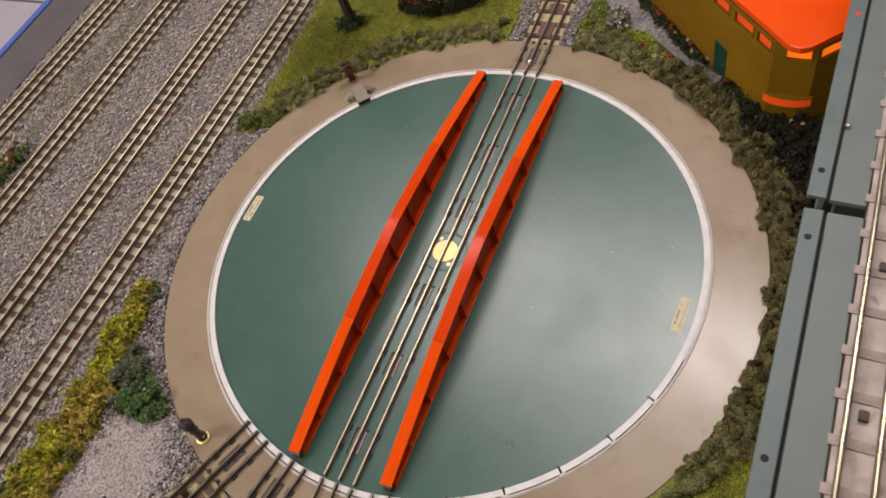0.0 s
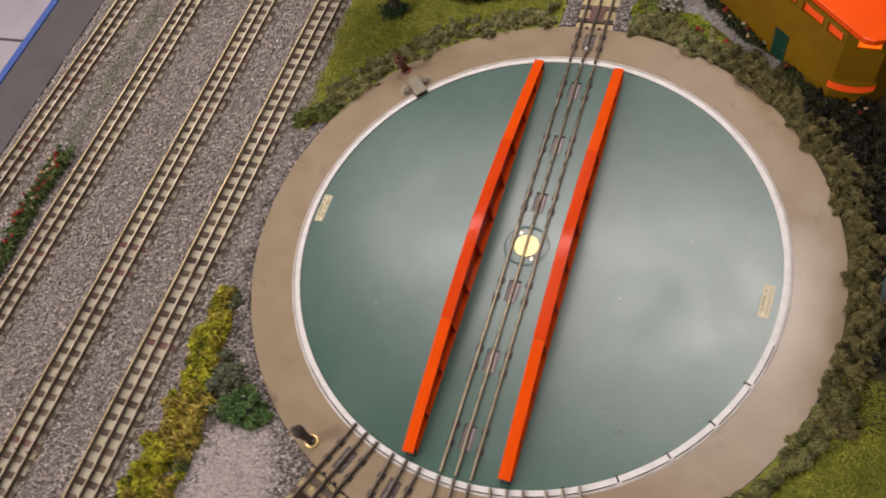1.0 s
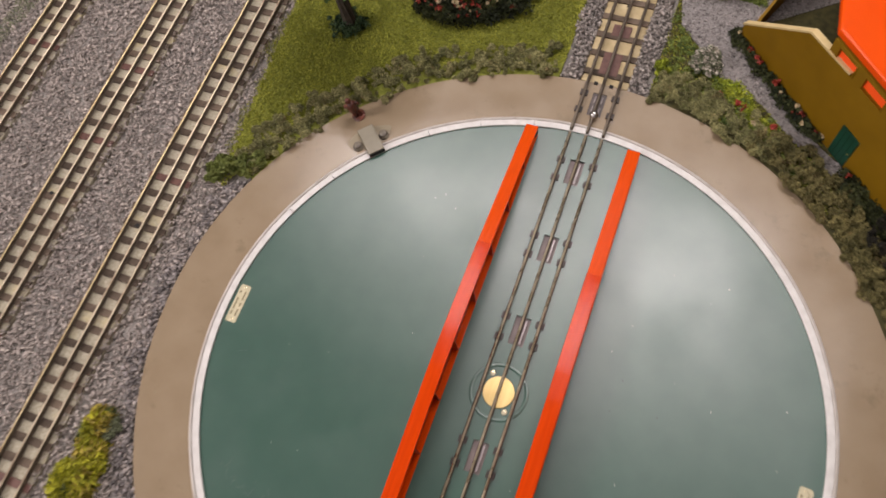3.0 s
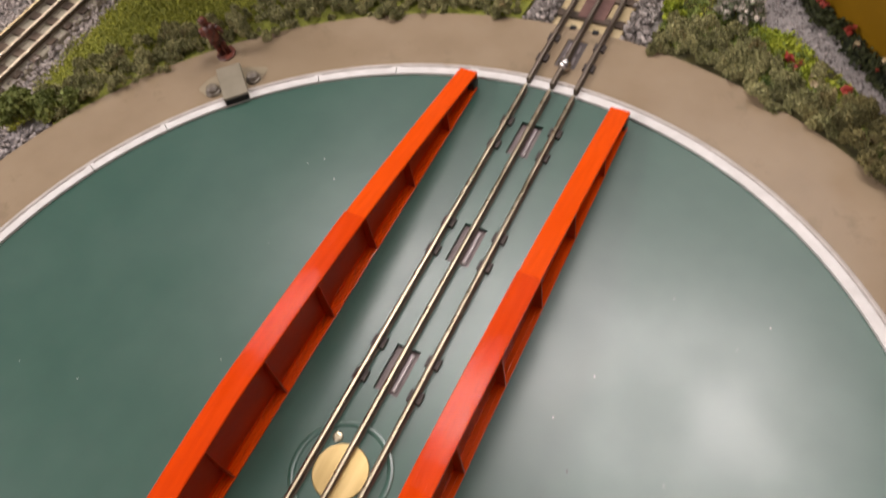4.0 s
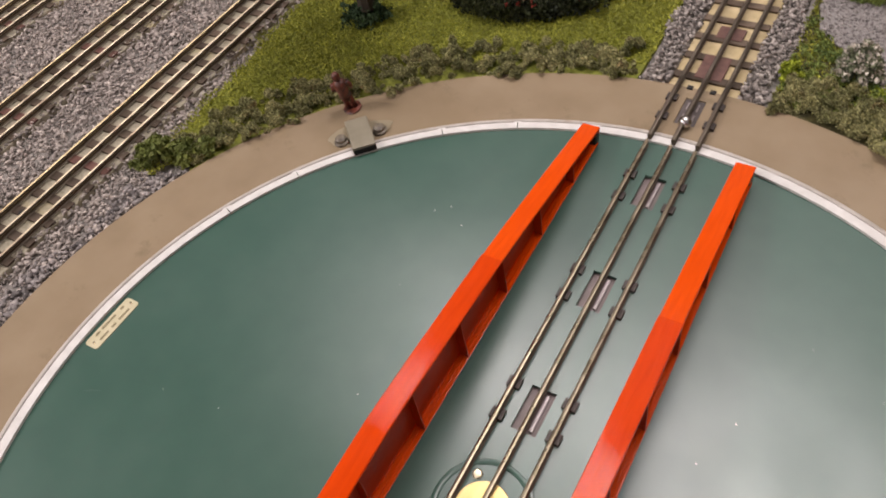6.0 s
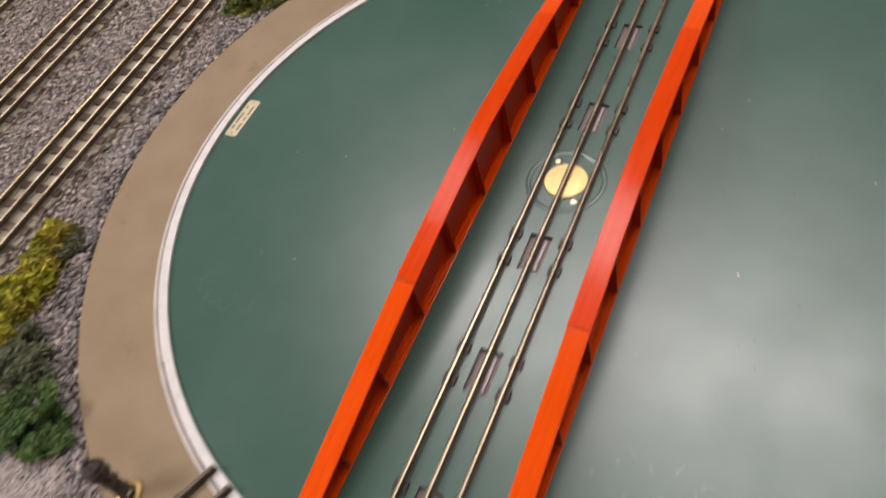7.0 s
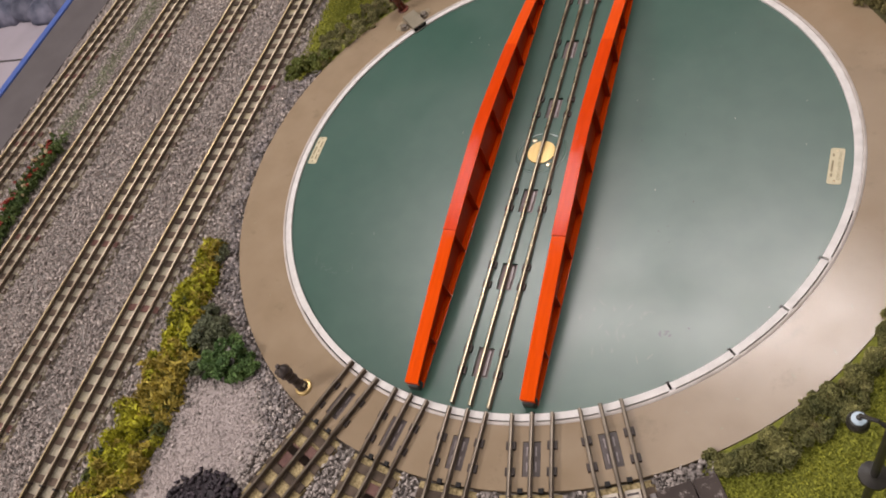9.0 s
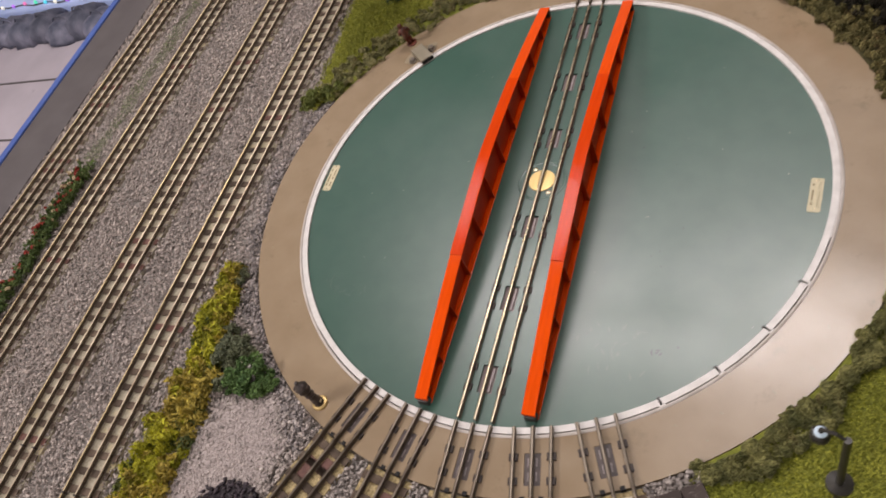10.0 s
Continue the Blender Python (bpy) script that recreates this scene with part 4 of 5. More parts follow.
def edge_distance(x, y, pts):
    d = np.full(len(x), 9.0)
    for (x0, y0), (x1, y1) in zip(pts, pts[1:] + pts[:1]):
        u = np.clip(((x - x0) * (x1 - x0) + (y - y0) * (y1 - y0)) / ((x1 - x0) ** 2 + (y1 - y0) ** 2), 0, 1)
        d = np.minimum(d, np.hypot(x - x0 - u * (x1 - x0), y - y0 - u * (y1 - y0)))
    return d


p = scatter(-0.35, -0.18, -0.53, -0.29, 9000, lambda x, y: inside(x, y, PAD) & (x > -0.312) & (rng.uniform(0, 1, len(x)) < np.exp(-edge_distance(x, y, PAD) / 0.007)))
solo("stray_stones", stones("stray_stones", at_height(p, -0.0006, 0.0004), 0.0019, BALLAST_MID), BALLAST_MID, "grey stones strewn over the gravel lot's edge", "ballast", kind="stuff")


p = scatter(0.05, 0.30, 0.31, 0.60, 26000, lambda x, y: inside(x, y, PATH_OUTER + PATH_INNER))
solo("path_gravel", stones("path_gravel", at_height(p, -0.0006, 0.0001), 0.0011, BALLAST_DARK), BALLAST_DARK, "fine grey gravel on the footpath", "gravel", kind="stuff")


# ---- grass and moss ----
def nw_grass(x, y):
    r = np.hypot(x, y)
    return (r > 0.385) & (x > -0.379 - 0.075 * (y - 0.13) + 0.004 * np.sin(y * 55) + 0.003 * np.sin(y * 140) + rng.normal(size=len(x)) * 0.003) & (x < -0.05) & (y > 0.12)


def fibres(name, p, z, size, mat, label):
    solo(name, strands(name, at_height(p, z, z + 0.0022), size * 1.9, mat, 0.16), mat, label, "grass", kind="stuff")


fibres("grass", scatter(-0.41, -0.05, 0.12, 0.62, 120000, nw_grass), -0.0010, 0.0017, GRASS, "short green grass fibres on the lawn")


def se_grass(x, y):
    b = bearing(x, y)
    return (np.hypot(x, y) > 0.375) & (b > 100) & (b < 148) & (y > -0.56)


fibres("grass_south", scatter(0.20, 0.50, -0.5, -0.08, 95000, se_grass), -0.0008, 0.0018, GRASS, "short green grass fibres below the street lamp")


WEED = paint("pale_weeds", (0.17, 0.20, 0.10), (0.30, 0.33, 0.19), 0.8, scale=60, island=0.4)
fibres("weeds", scatter(-0.79, -0.72, 0.03, 0.70, 20000, lambda x, y: np.abs(x + 0.757 - 0.02 * y + 0.003 * np.sin(y * 40)) < 0.020 * (0.65 + 0.35 * np.sin(y * 23 + 1) ** 2) * rng.uniform(0.55, 1.0, len(x))), -0.0012, 0.0015, WEED, "sparse green weeds in the ballast between two tracks")


def ne_grass(x, y):
    on_path = inside(x, y, PATH_OUTER + PATH_INNER)
    return (np.hypot(x, y) > 0.375) & (x > 0.05) & ~on_path & (x + y < 0.59)


TURF = paint("coarse_green_turf", (0.10, 0.155, 0.034), (0.25, 0.30, 0.065), 0.85, scale=70, island=0.4)
p = scatter(0.052, 0.24, 0.30, 0.50, 2300, lambda x, y: ne_grass(x, y) & (np.sin(x * 95 + 1) * np.sin(y * 88) + 0.5 * np.sin(x * 41 + y * 60) > rng.uniform(-1.1, 0.5, len(x))))
solo("turf_east", leaves("turf_east", clumps(at_height(p, -0.001, 0.0005), 0.0034, 0.0040, 26), 0.0013, TURF), TURF, "coarse dark green turf tufts beside the footpath", "turf", kind="stuff")
fibres("grass_east", scatter(0.05, 0.27, 0.27, 0.56, 16000, ne_grass), -0.0010, 0.0021, GRASS, "short green grass beside the footpath")


def moss_band(name, a0, a1, inner, outer, count, mat, label, seed, height=0.006, per=200, size=0.0011, cut=None):
    a = rng.uniform(a0, a1, count)
    lo = inner + 0.0045 * wavy(np.radians(a), 22, seed)
    hi = outer + 0.006 * wavy(np.radians(a), 14, seed + 2)
    r = lo + (hi - lo) * rng.uniform(0, 1, count)
    x, y = r * np.sin(np.radians(a)), r * np.cos(np.radians(a))
    keep = np.ones(count, bool) if cut is None else cut(x, y)
    # lumps stand in tufts, with thin places between them
    tuft = np.sin(x * 230 + seed) * np.sin(y * 215 + 2 * seed) + 0.6 * np.sin(x * 150 + y * 185 + seed)
    keep &= rng.uniform(-1.9, 0.7, count) < tuft
    c = np.column_stack([x, y, np.clip(0.0050 * tuft, -0.003, 0.007)])[keep]
    solo(name, leaves(name, clumps(c, 0.0038, height * 1.2, per), size, mat), mat, label, "moss", kind="stuff")


moss_band("moss_north", -67, -8.6, 0.3655, 0.405, 1000, MOSS, "low olive moss hedge along the tan ring", 1.0, height=0.0048, cut=lambda x, y: x < -0.046)
moss_band("moss_northeast", 8.2, 30, 0.3665, 0.402, 620, MOSS, "low olive moss hedge before the flower patch", 2.2, cut=lambda x, y: x > 0.046)
moss_band("moss_east", 26, 112, 0.3655, 0.404, 2100, MOSS_BROWN, "olive moss hedge between ring and station", 3.1, height=0.008)
moss_band("moss_shade", 46, 100, 0.395, 0.47, 900, MOSS_SHADED, "undergrowth below the elevated girder, coloured dark as its shade", 3.9, height=0.010, per=110, size=0.0019, cut=lambda x, y: (y < 0.31) & (x < 0.44))
MOSS_GREEN = paint("green_moss", (0.105, 0.113, 0.036), (0.33, 0.315, 0.112), 0.85, scale=60, detail=5, island=0.4, wear=(0.20, 0.15, 0.06), wear_scale=50, wear_amount=0.3)
moss_band("moss_southeast", 106, 146.5, 0.3690, 0.391, 1250, MOSS_GREEN, "olive moss hedge along the grass", 4.4, height=0.0060, per=240, size=0.0011)


# ---- bushes, flowers, tree ----
def bush(name, label, blobs, mat, size, count, group=""):
    """A bush of leafy lobes: blobs of (x, y, radius, height)."""
    b = thing(name, label, "bush", group=group)
    bx, by = blobs[0][0], blobs[0][1]
    b.matrix_basis = pose(bx, by, -0.001)
    for x, y, r, h in blobs:
        n = max(6, int(34 * r / 0.03))
        d = rng.normal(size=(n, 3))
        d /= np.linalg.norm(d, axis=1)[:, None]
        d[:, 2] = np.abs(d[:, 2])
        c = d * rng.uniform(0.45, 0.95, (n, 1)) * np.array([r, r, h]) + np.array([x - bx, y - by, 0])
        part("foliage", leaves("foliage", clumps(c, max(r * 0.26, 0.004), max(h * 0.30, 0.004), count * 3), size, mat), mat, b)
    return b


bush("bush", "green clump bush at the gravel lot", [(-0.270, -0.288, 0.027, 0.022), (-0.292, -0.296, 0.018, 0.016), (-0.252, -0.292, 0.017, 0.014)], LEAF_GREEN, 0.0019, 86)
bush("bush", "grey-green clump bush beside the yellow lichen", [(-0.312, -0.262, 0.026, 0.020), (-0.330, -0.242, 0.016, 0.014), (-0.312, -0.300, 0.014, 0.011), (-0.296, -0.262, 0.015, 0.013), (-0.355, -0.161, 0.013, 0.011)], LEAF_GREY, 0.0019, 86)
bush("bush", "bright green shrub at the lawn's corner", [(-0.369, 0.142, 0.017, 0.018), (-0.353, 0.148, 0.015, 0.015), (-0.384, 0.133, 0.011, 0.012), (-0.337, 0.162, 0.012, 0.011)], LEAF_OLIVE, 0.0024, 40)
bush("bush", "small lime-yellow shrub beside the approach ballast", [(0.056, 0.402, 0.009, 0.013)], LEAF_LIME, 0.0018, 30)


def lichen():
    """Springy tufts in yellow, ochre and olive, changing along the strip."""
    strip = thing("lichen_strip", "strip of springy yellow and ochre lichen beside the yard", "lichen", pose(-0.36, -0.3, -0.002))
    n = 430
    t = rng.uniform(0, 1, n)
    side = rng.uniform(-1, 1, n)
    half = 0.008 + 0.022 * np.clip(t * 2.2, 0, 1) + 0.004 * wavy(t, 21, 1.0) * np.sign(side)
    x = -0.370 + 0.022 * np.sin(np.clip(t * 3.0, 0, 1.6)) - 0.012 * np.clip(t - 0.55, 0, 1) + side * half
    y = -0.150 - 0.36 * t
    yellow = np.interp(t, (0, 0.15, 0.36, 0.44, 0.52, 0.62, 0.74, 0.82, 0.92, 1), (0.25, 0.85, 0.8, 0.2, 0.25, 0.75, 0.7, 0.3, 0.65, 0.6)) - 0.10 - 0.25 * side
    dice = rng.uniform(0, 1, n)
    kind_of = np.where(rng.uniform(0, 1, n) < 0.14, 2, np.where(dice < yellow, 0, 1))
    for k, mat, label in ((0, LICHEN_Y, "bright yellow lichen"), (1, LICHEN_BR, "ochre lichen"), (2, LICHEN_GR, "olive lichen")):
        sel = kind_of == k
        c = np.column_stack([x[sel] + 0.36, y[sel] + 0.3, rng.uniform(-0.004, 0.003, sel.sum())])
        pl = clumps(c, 0.0085, 0.016 if k < 2 else 0.011, 110)
        part("lichen_tuft", strands("lichen_tuft", pl, 0.0078, mat, 0.085), mat, strip, label)
    return strip


lichen()


BLOOMS = {}


def flowers(owner, places, size=0.0022):
    """Blooms, each a small cluster of petals of its own."""
    for k, mat in ((0, RED_PETAL), (1, CREAM_PETAL)):
        if k not in BLOOMS:
            BLOOMS[k] = [leaves("bloom", clumps(np.zeros((1, 3)), 0.0018, 0.0022, 10), 0.0022, mat) for _ in range(4)]
        for i, c in enumerate(places[::3] if k else np.concatenate([places[1::3], places[2::3]])):
            part("bloom", BLOOMS[k][i % 4], mat, owner, m=pose(*c, 0, 0, 40 * i) @ Matrix.Scale(rng.uniform(0.8, 1.7), 4))


BED_GREEN = paint("flower_bed_green", (0.012, 0.018, 0.006), (0.060, 0.070, 0.018), 0.85, scale=60, island=0.5)
LEAF_OLIVE_DARK = paint("hedge_green", (0.050, 0.095, 0.022), (0.14, 0.190, 0.050), 0.8, scale=70, island=0.45)


def hedge(name, label, line, half, height, n, mat=LEAF_GREEN, blooms=40, size=0.0024):
    h = thing(name, label, "hedge", pose(*line[0], -0.002))
    pts = np.array(line) - np.array(line[0])
    seg = rng.integers(0, len(pts) - 1, n)
    u = rng.uniform(0, 1, (n, 1))
    c = pts[seg] * (1 - u) + pts[seg + 1] * u + rng.uniform(-half, half, (n, 2))
    c3 = np.column_stack([c, rng.uniform(0, height * 0.5, n)])
    part("foliage", leaves("foliage", clumps(c3, 0.006, height * 0.6, 44), size, mat), mat, h)
    if blooms:
        pick = c3[rng.permutation(n)[:blooms]] + np.array([0, 0, height * 0.62])
        flowers(h, pick)
    return h


hedge("flower_hedge", "dark green hedge with red and cream flowers between two yard tracks", [(-0.748, 0.012), (-0.752, -0.10), (-0.744, -0.22), (-0.748, -0.36)], 0.013, 0.017, 330, LEAF_OLIVE_DARK, blooms=84)
hedge("flower_bed", "dense dark flower bed with red and cream blooms at the house", [(-0.235, 0.418), (-0.20, 0.408), (-0.165, 0.420), (-0.118, 0.452)], 0.014, 0.024, 330, BED_GREEN, blooms=60)
hedge("station_bed", "narrow dark flower bed along the station wall", [(0.122, 0.466), (0.160, 0.425), (0.200, 0.385), (0.232, 0.354)], 0.005, 0.012, 120, BED_GREEN, blooms=16)
hedge("station_bed", "dark shrubs with red blooms under the bay window", [(0.262, 0.322), (0.285, 0.298), (0.318, 0.268), (0.352, 0.262)], 0.010, 0.013, 170, BED_GREEN, blooms=4)
hedge("flower_patch", "low yellow-green planting with tiny red blooms", [(0.125, 0.400), (0.150, 0.372), (0.180, 0.348)], 0.012, 0.005, 120, LEAF_LIME, blooms=8, size=0.0018)


def white_shrub():
    s = thing("flowering_shrub", "round shrub covered in white blossom", "bush", pose(0.100, 0.420, -0.001))
    d = rng.normal(size=(150, 3))
    d /= np.linalg.norm(d, axis=1)[:, None]
    d[:, 2] = np.abs(d[:, 2])
    c = d * np.array([0.0160, 0.0160, 0.026]) * rng.uniform(0.55, 1.0, (150, 1))
    part("foliage", leaves("foliage", clumps(c, 0.0042, 0.0042, 26), 0.002, LEAF_GREY), LEAF_GREY, s)
    part("blossom", leaves("blossom", clumps(c * 1.10, 0.003, 0.003, 14), 0.0019, WHITE_PETAL), WHITE_PETAL, s, "creamy white blossom")


white_shrub()


def tube(bm, path, n=8):
    """A tube along (x, y, z, radius) stations."""
    rings = []
    for i, (x, y, z, r) in enumerate(path):
        a = Vector(path[max(0, i - 1)][:3])
        b = Vector(path[min(len(path) - 1, i + 1)][:3])
        q = (b - a).to_track_quat("Z", "Y")
        rings.append([bm.verts.new(Vector((x, y, z)) + q @ Vector((r * math.cos(2 * math.pi * k / n), r * math.sin(2 * math.pi * k / n), 0))) for k in range(n)])
    for p, q in zip(rings, rings[1:]):
        for k in range(n):
            bm.faces.new((p[k], p[(k + 1) % n], q[(k + 1) % n], q[k]))
    bm.faces.new(rings[0][::-1])
    bm.faces.new(rings[-1])
    return bm


SHRUB_DARK = paint("dark_green_shrub", (0.022, 0.050, 0.020), (0.06, 0.10, 0.036), 0.85, scale=60, island=0.45)


def tree(x, y, height, spread):
    t = thing("tree", "dark model tree with a shrubby foot on the lawn", "tree", pose(x, y, -0.001))
    bm = tube(bmesh.new(), [(0, 0, 0, 0.012), (0.001, 0, 0.012, 0.0085), (-0.003, 0.002, height * 0.4, 0.0068), (0.002, 0.003, height * 0.75, 0.003), (0.002, 0.003, height, 0.001)])
    for k in range(7):
        a, z = k * 2.4, height * (0.42 + 0.07 * k)
        tube(bm, [(0, 0.002, z, 0.0025), (spread * 0.4 * math.cos(a), spread * 0.4 * math.sin(a), z + 0.018, 0.0016), (spread * 0.8 * math.cos(a), spread * 0.8 * math.sin(a), z + 0.03, 0.0006)], 6)
    part("trunk", bm, BARK, t)
    d = rng.normal(size=(760, 3))
    d /= np.linalg.norm(d, axis=1)[:, None]
    c = d * rng.uniform(0.2, 1.0, (760, 1)) * np.array([spread, spread, height * 0.26]) + np.array([0, 0, height * 0.88])
    c = c[rng.uniform(0, 1, 760) > 0.12]
    part("crown", leaves("crown", clumps(c, 0.009, 0.008, 42), 0.0042, LEAF_GREEN), LEAF_GREEN, t)
    n = 90
    c = rng.normal(size=(n, 3)) * np.array([0.010, 0.009, 0.004]) + np.array([0, 0, 0.005])
    c[:, 2] = np.abs(c[:, 2])
    part("foot_shrub", leaves("foot_shrub", clumps(c, 0.005, 0.006, 40), 0.0018, SHRUB_DARK), SHRUB_DARK, t, "dark green shrub round the trunk")


tree(-0.312, 0.364, 0.17, 0.080)


# ---- things on and beside the ring ----
def coal_heap():
    c = thing("coal_heap", "heap of loose purplish black coal on the gravel lot", "coal", pose(-0.236, -0.438, -0.001))
    core = lathe(bmesh.new(), [(0.037, 0.0), (0.031, 0.0035), (0.018, 0.0070), (0.006, 0.0090)], 20)
    part("heap_core", core, COAL, c)
    shapes = [stones("lump", np.zeros((1, 3)), 0.0040, COAL, 0.75) for _ in range(12)]
    for i in range(290):
        a, q = rng.uniform(0, 2 * math.pi), math.sqrt(rng.uniform(0, 1))
        r = q * (0.039 + 0.004 * math.sin(a * 3))
        z = 0.0098 * (1 - q) ** 0.8 + 0.0014
        part("lump", shapes[i % 12], COAL, c, m=pose(r * math.cos(a), 1.12 * r * math.sin(a), z, 0, 0, 57 * i))


coal_heap()


LATCH = paint("olive_grey_casting", (0.215, 0.190, 0.135), (0.265, 0.235, 0.172), 0.4, scale=90, bump=0.1)


# Dark mottling puts the knobs' shaded sides into their colour.
KNOB = paint("shade_mottled_knob_paint", (0.07, 0.055, 0.042), (0.24, 0.205, 0.15), 0.4, scale=160, bump=0.3)


def lever_box():
    b = thing("latch_box", "tan latch box with two round knobs on the ring", "latch box", pose(*polar(0.3155, -45.6), 0, 0, 0, 45.6))
    part("housing", a_box(-0.0094, 0.0094, -0.0172, 0.0182, 0.0001, 0.0064, bevel=0.0010), LATCH, b)
    part("slot", a_box(-0.0088, 0.0088, -0.0179, -0.0171, 0.0001, 0.0046), BLACK, b, "black open front")
    for s in (-1, 1):
        part("knob", lathe(bmesh.new(), [(0.0058, 0.0001), (0.0058, 0.002), (0.0046, 0.0026), (0.0044, 0.0052), (0.0030, 0.0060), (0.0012, 0.0062)], 20), KNOB, b, "round knob, mottled dark for its shaded side", pose(s * 0.0158, 0.0015, 0))


lever_box()


def splotch():
    """A thin uneven patch of paler paint on the ring, round the latch box."""
    bm = bmesh.new()
    ring = [(0.0235 + 0.0012 * math.sin(3 * q + 1) + 0.0008 * math.sin(7 * q)) for q in (2 * math.pi * i / 48 for i in range(48))]
    pts = [(r * 1.12 * math.cos(2 * math.pi * i / 48), 0.52 * r * math.sin(2 * math.pi * i / 48)) for i, r in enumerate(ring)]
    prism(bm, pts, 0.0001, 0.0003)
    part("paint_patch", bm, PATCH, SURROUND, "uneven patch of paler paint", pose(*polar(0.322, -45.6), 0, 0, 0, 45.6))


PATCH = paint("pale_patch_paint", (0.262, 0.218, 0.140), (0.300, 0.250, 0.165), 0.45, scale=120, bump=0.2)
splotch()


def figurine():
    bm = bmesh.new()
    lathe(bm, [(0.0065, 0.0002), (0.0065, 0.0012), (0.005, 0.0016)], 14)
    for s in (-1, 1):
        tube(bm, [(s * 0.0022, 0, 0.0014, 0.0019), (s * 0.0020, 0.0005, 0.009, 0.0020), (s * 0.0016, 0, 0.017, 0.0026)], 8)
        tube(bm, [(s * 0.0046, 0, 0.029, 0.0017), (s * 0.0060, 0.0012, 0.0225, 0.0015), (s * 0.0048, 0.0040, 0.0175, 0.0013)], 8)
    tube(bm, [(0, 0, 0.0155, 0.0046), (0, 0, 0.020, 0.0040), (0, 0, 0.027, 0.0050), (0, 0, 0.0305, 0.0038), (0, 0, 0.0320, 0.0018)], 10)
    tube(bm, [(0, 0, 0.0320, 0.0016), (0, 0, 0.0335, 0.0026), (0, 0, 0.0360, 0.0029), (0, 0, 0.0385, 0.0022), (0, 0, 0.0395, 0.0008)], 10)
    return solo("toy_figurine", bm, COAT_RED, "small plain rust-brown toy figurine on the ring's edge", "figurine", pose(-0.2530, 0.2490, 0.0, 0, 0, 35) @ pose(0, 0, 0, 4, -9, 0) @ Matrix.Diagonal((1.22, 1.22, 1.02, 1.0)), smooth=True)


figurine()


def ring_post():
    p = thing("signal_post", "short dark brown ornamental post on a round brass base", "post", pose(-0.1755, -0.3025, 0))
    part("base", lathe(bmesh.new(), [(0.0088, 0.0001), (0.0088, 0.0012), (0.0080, 0.0022), (0.0060, 0.0026), (0.0052, 0.0014)], 28), GOLD, p, "round dull brass base")
    lean = pose(0, 0, 0, -3, -11, 0)
    part("shaft", lathe(bmesh.new(), [(0.0050, 0.0012), (0.0056, 0.004), (0.0048, 0.006), (0.0054, 0.008), (0.0044, 0.010), (0.0046, 0.017), (0.0058, 0.019), (0.0048, 0.021), (0.0052, 0.025), (0.0070, 0.028), (0.0064, 0.031), (0.0074, 0.034), (0.0056, 0.037), (0.0028, 0.040), (0.0012, 0.0412)], 18), POST_BROWN, p, "", lean)
    part("bracket", a_box(-0.0115, -0.004, -0.0028, 0.0028, 0.0270, 0.0335, bevel=0.0010), POST_BROWN, p, "", lean)
    part("finial", lathe(bmesh.new(), [(0.0014, 0.0400), (0.0026, 0.0415), (0.0022, 0.0435), (0.0008, 0.0445)], 12), POST_BROWN, p, "", lean)
    # Cream block paints in a glint of light on the brass base.
    part("plate", a_box(0.0030, 0.0052, -0.0018, 0.0018, 0.0030, 0.0070, bevel=0.0003), PLATE, p, "tiny cream block standing for the base's glint", lean)


POST_BROWN = paint("dark_brown_casting", (0.022, 0.016, 0.013), (0.075, 0.055, 0.045), 0.45, scale=260, bump=0.4, bump_scale=500)
ring_post()
part("uncoupler_bolt", lathe(bmesh.new(), [(0.0018, -0.002), (0.0042, 0.0010), (0.0050, 0.0038), (0.0042, 0.0066), (0.0016, 0.0084)], 24), CHROME, SURROUND, "shiny chrome bolt head", pose(0.0010, 0.3215, 0.0), smooth=True)


def stall_label():
    b = thing("track_label", "cream stamped label plate on the end of a track", "label", pose(0, 0, 0, 0, 0, -157.5) @ pose(0, 0.378, -0.0022))
    for x in (-0.0088, 0.0090):
        q = part("label_half", a_box(x - 0.0062, x + 0.0062, -0.0058, 0.0058, 0, 0.0026, bevel=0.0004), PLATE_PALE, b)
        for dy in (-0.0022, 0.0024):
            part("print_bar", a_box(x - 0.0048, x + 0.0048, dy - 0.0009, dy + 0.0009, 0.0026, 0.0028), POCKET, q)


PLATE_PALE = paint("pale_label", (0.50, 0.44, 0.36), (0.62, 0.56, 0.47), 0.5, scale=200, wear=(0.3, 0.25, 0.2), wear_scale=200)
stall_label()


def brown_platform():
    b = thing("brown_platform", "worn dark brown panel between track and grass", "platform", pose(0, 0, 0, 0, 0, -150.4) @ pose(0, 0.3785, 0))
    part("panel", a_box(-0.027, -0.008, 0.0, 0.16, BOARD, 0.0025, bevel=0.0008), BROWN, b)
    part("panel", a_box(-0.0072, 0.021, 0.0, 0.16, BOARD, 0.0032, bevel=0.0008), BROWN, b)
    part("edge_strip", a_box(0.0216, 0.0262, 0.0, 0.16, BOARD, 0.0020, bevel=0.0006), PATH_GREY, b, "pale grey edging")


brown_platform()


LED = glow("led_lens", (0.45, 0.55, 0.62), 0.15)


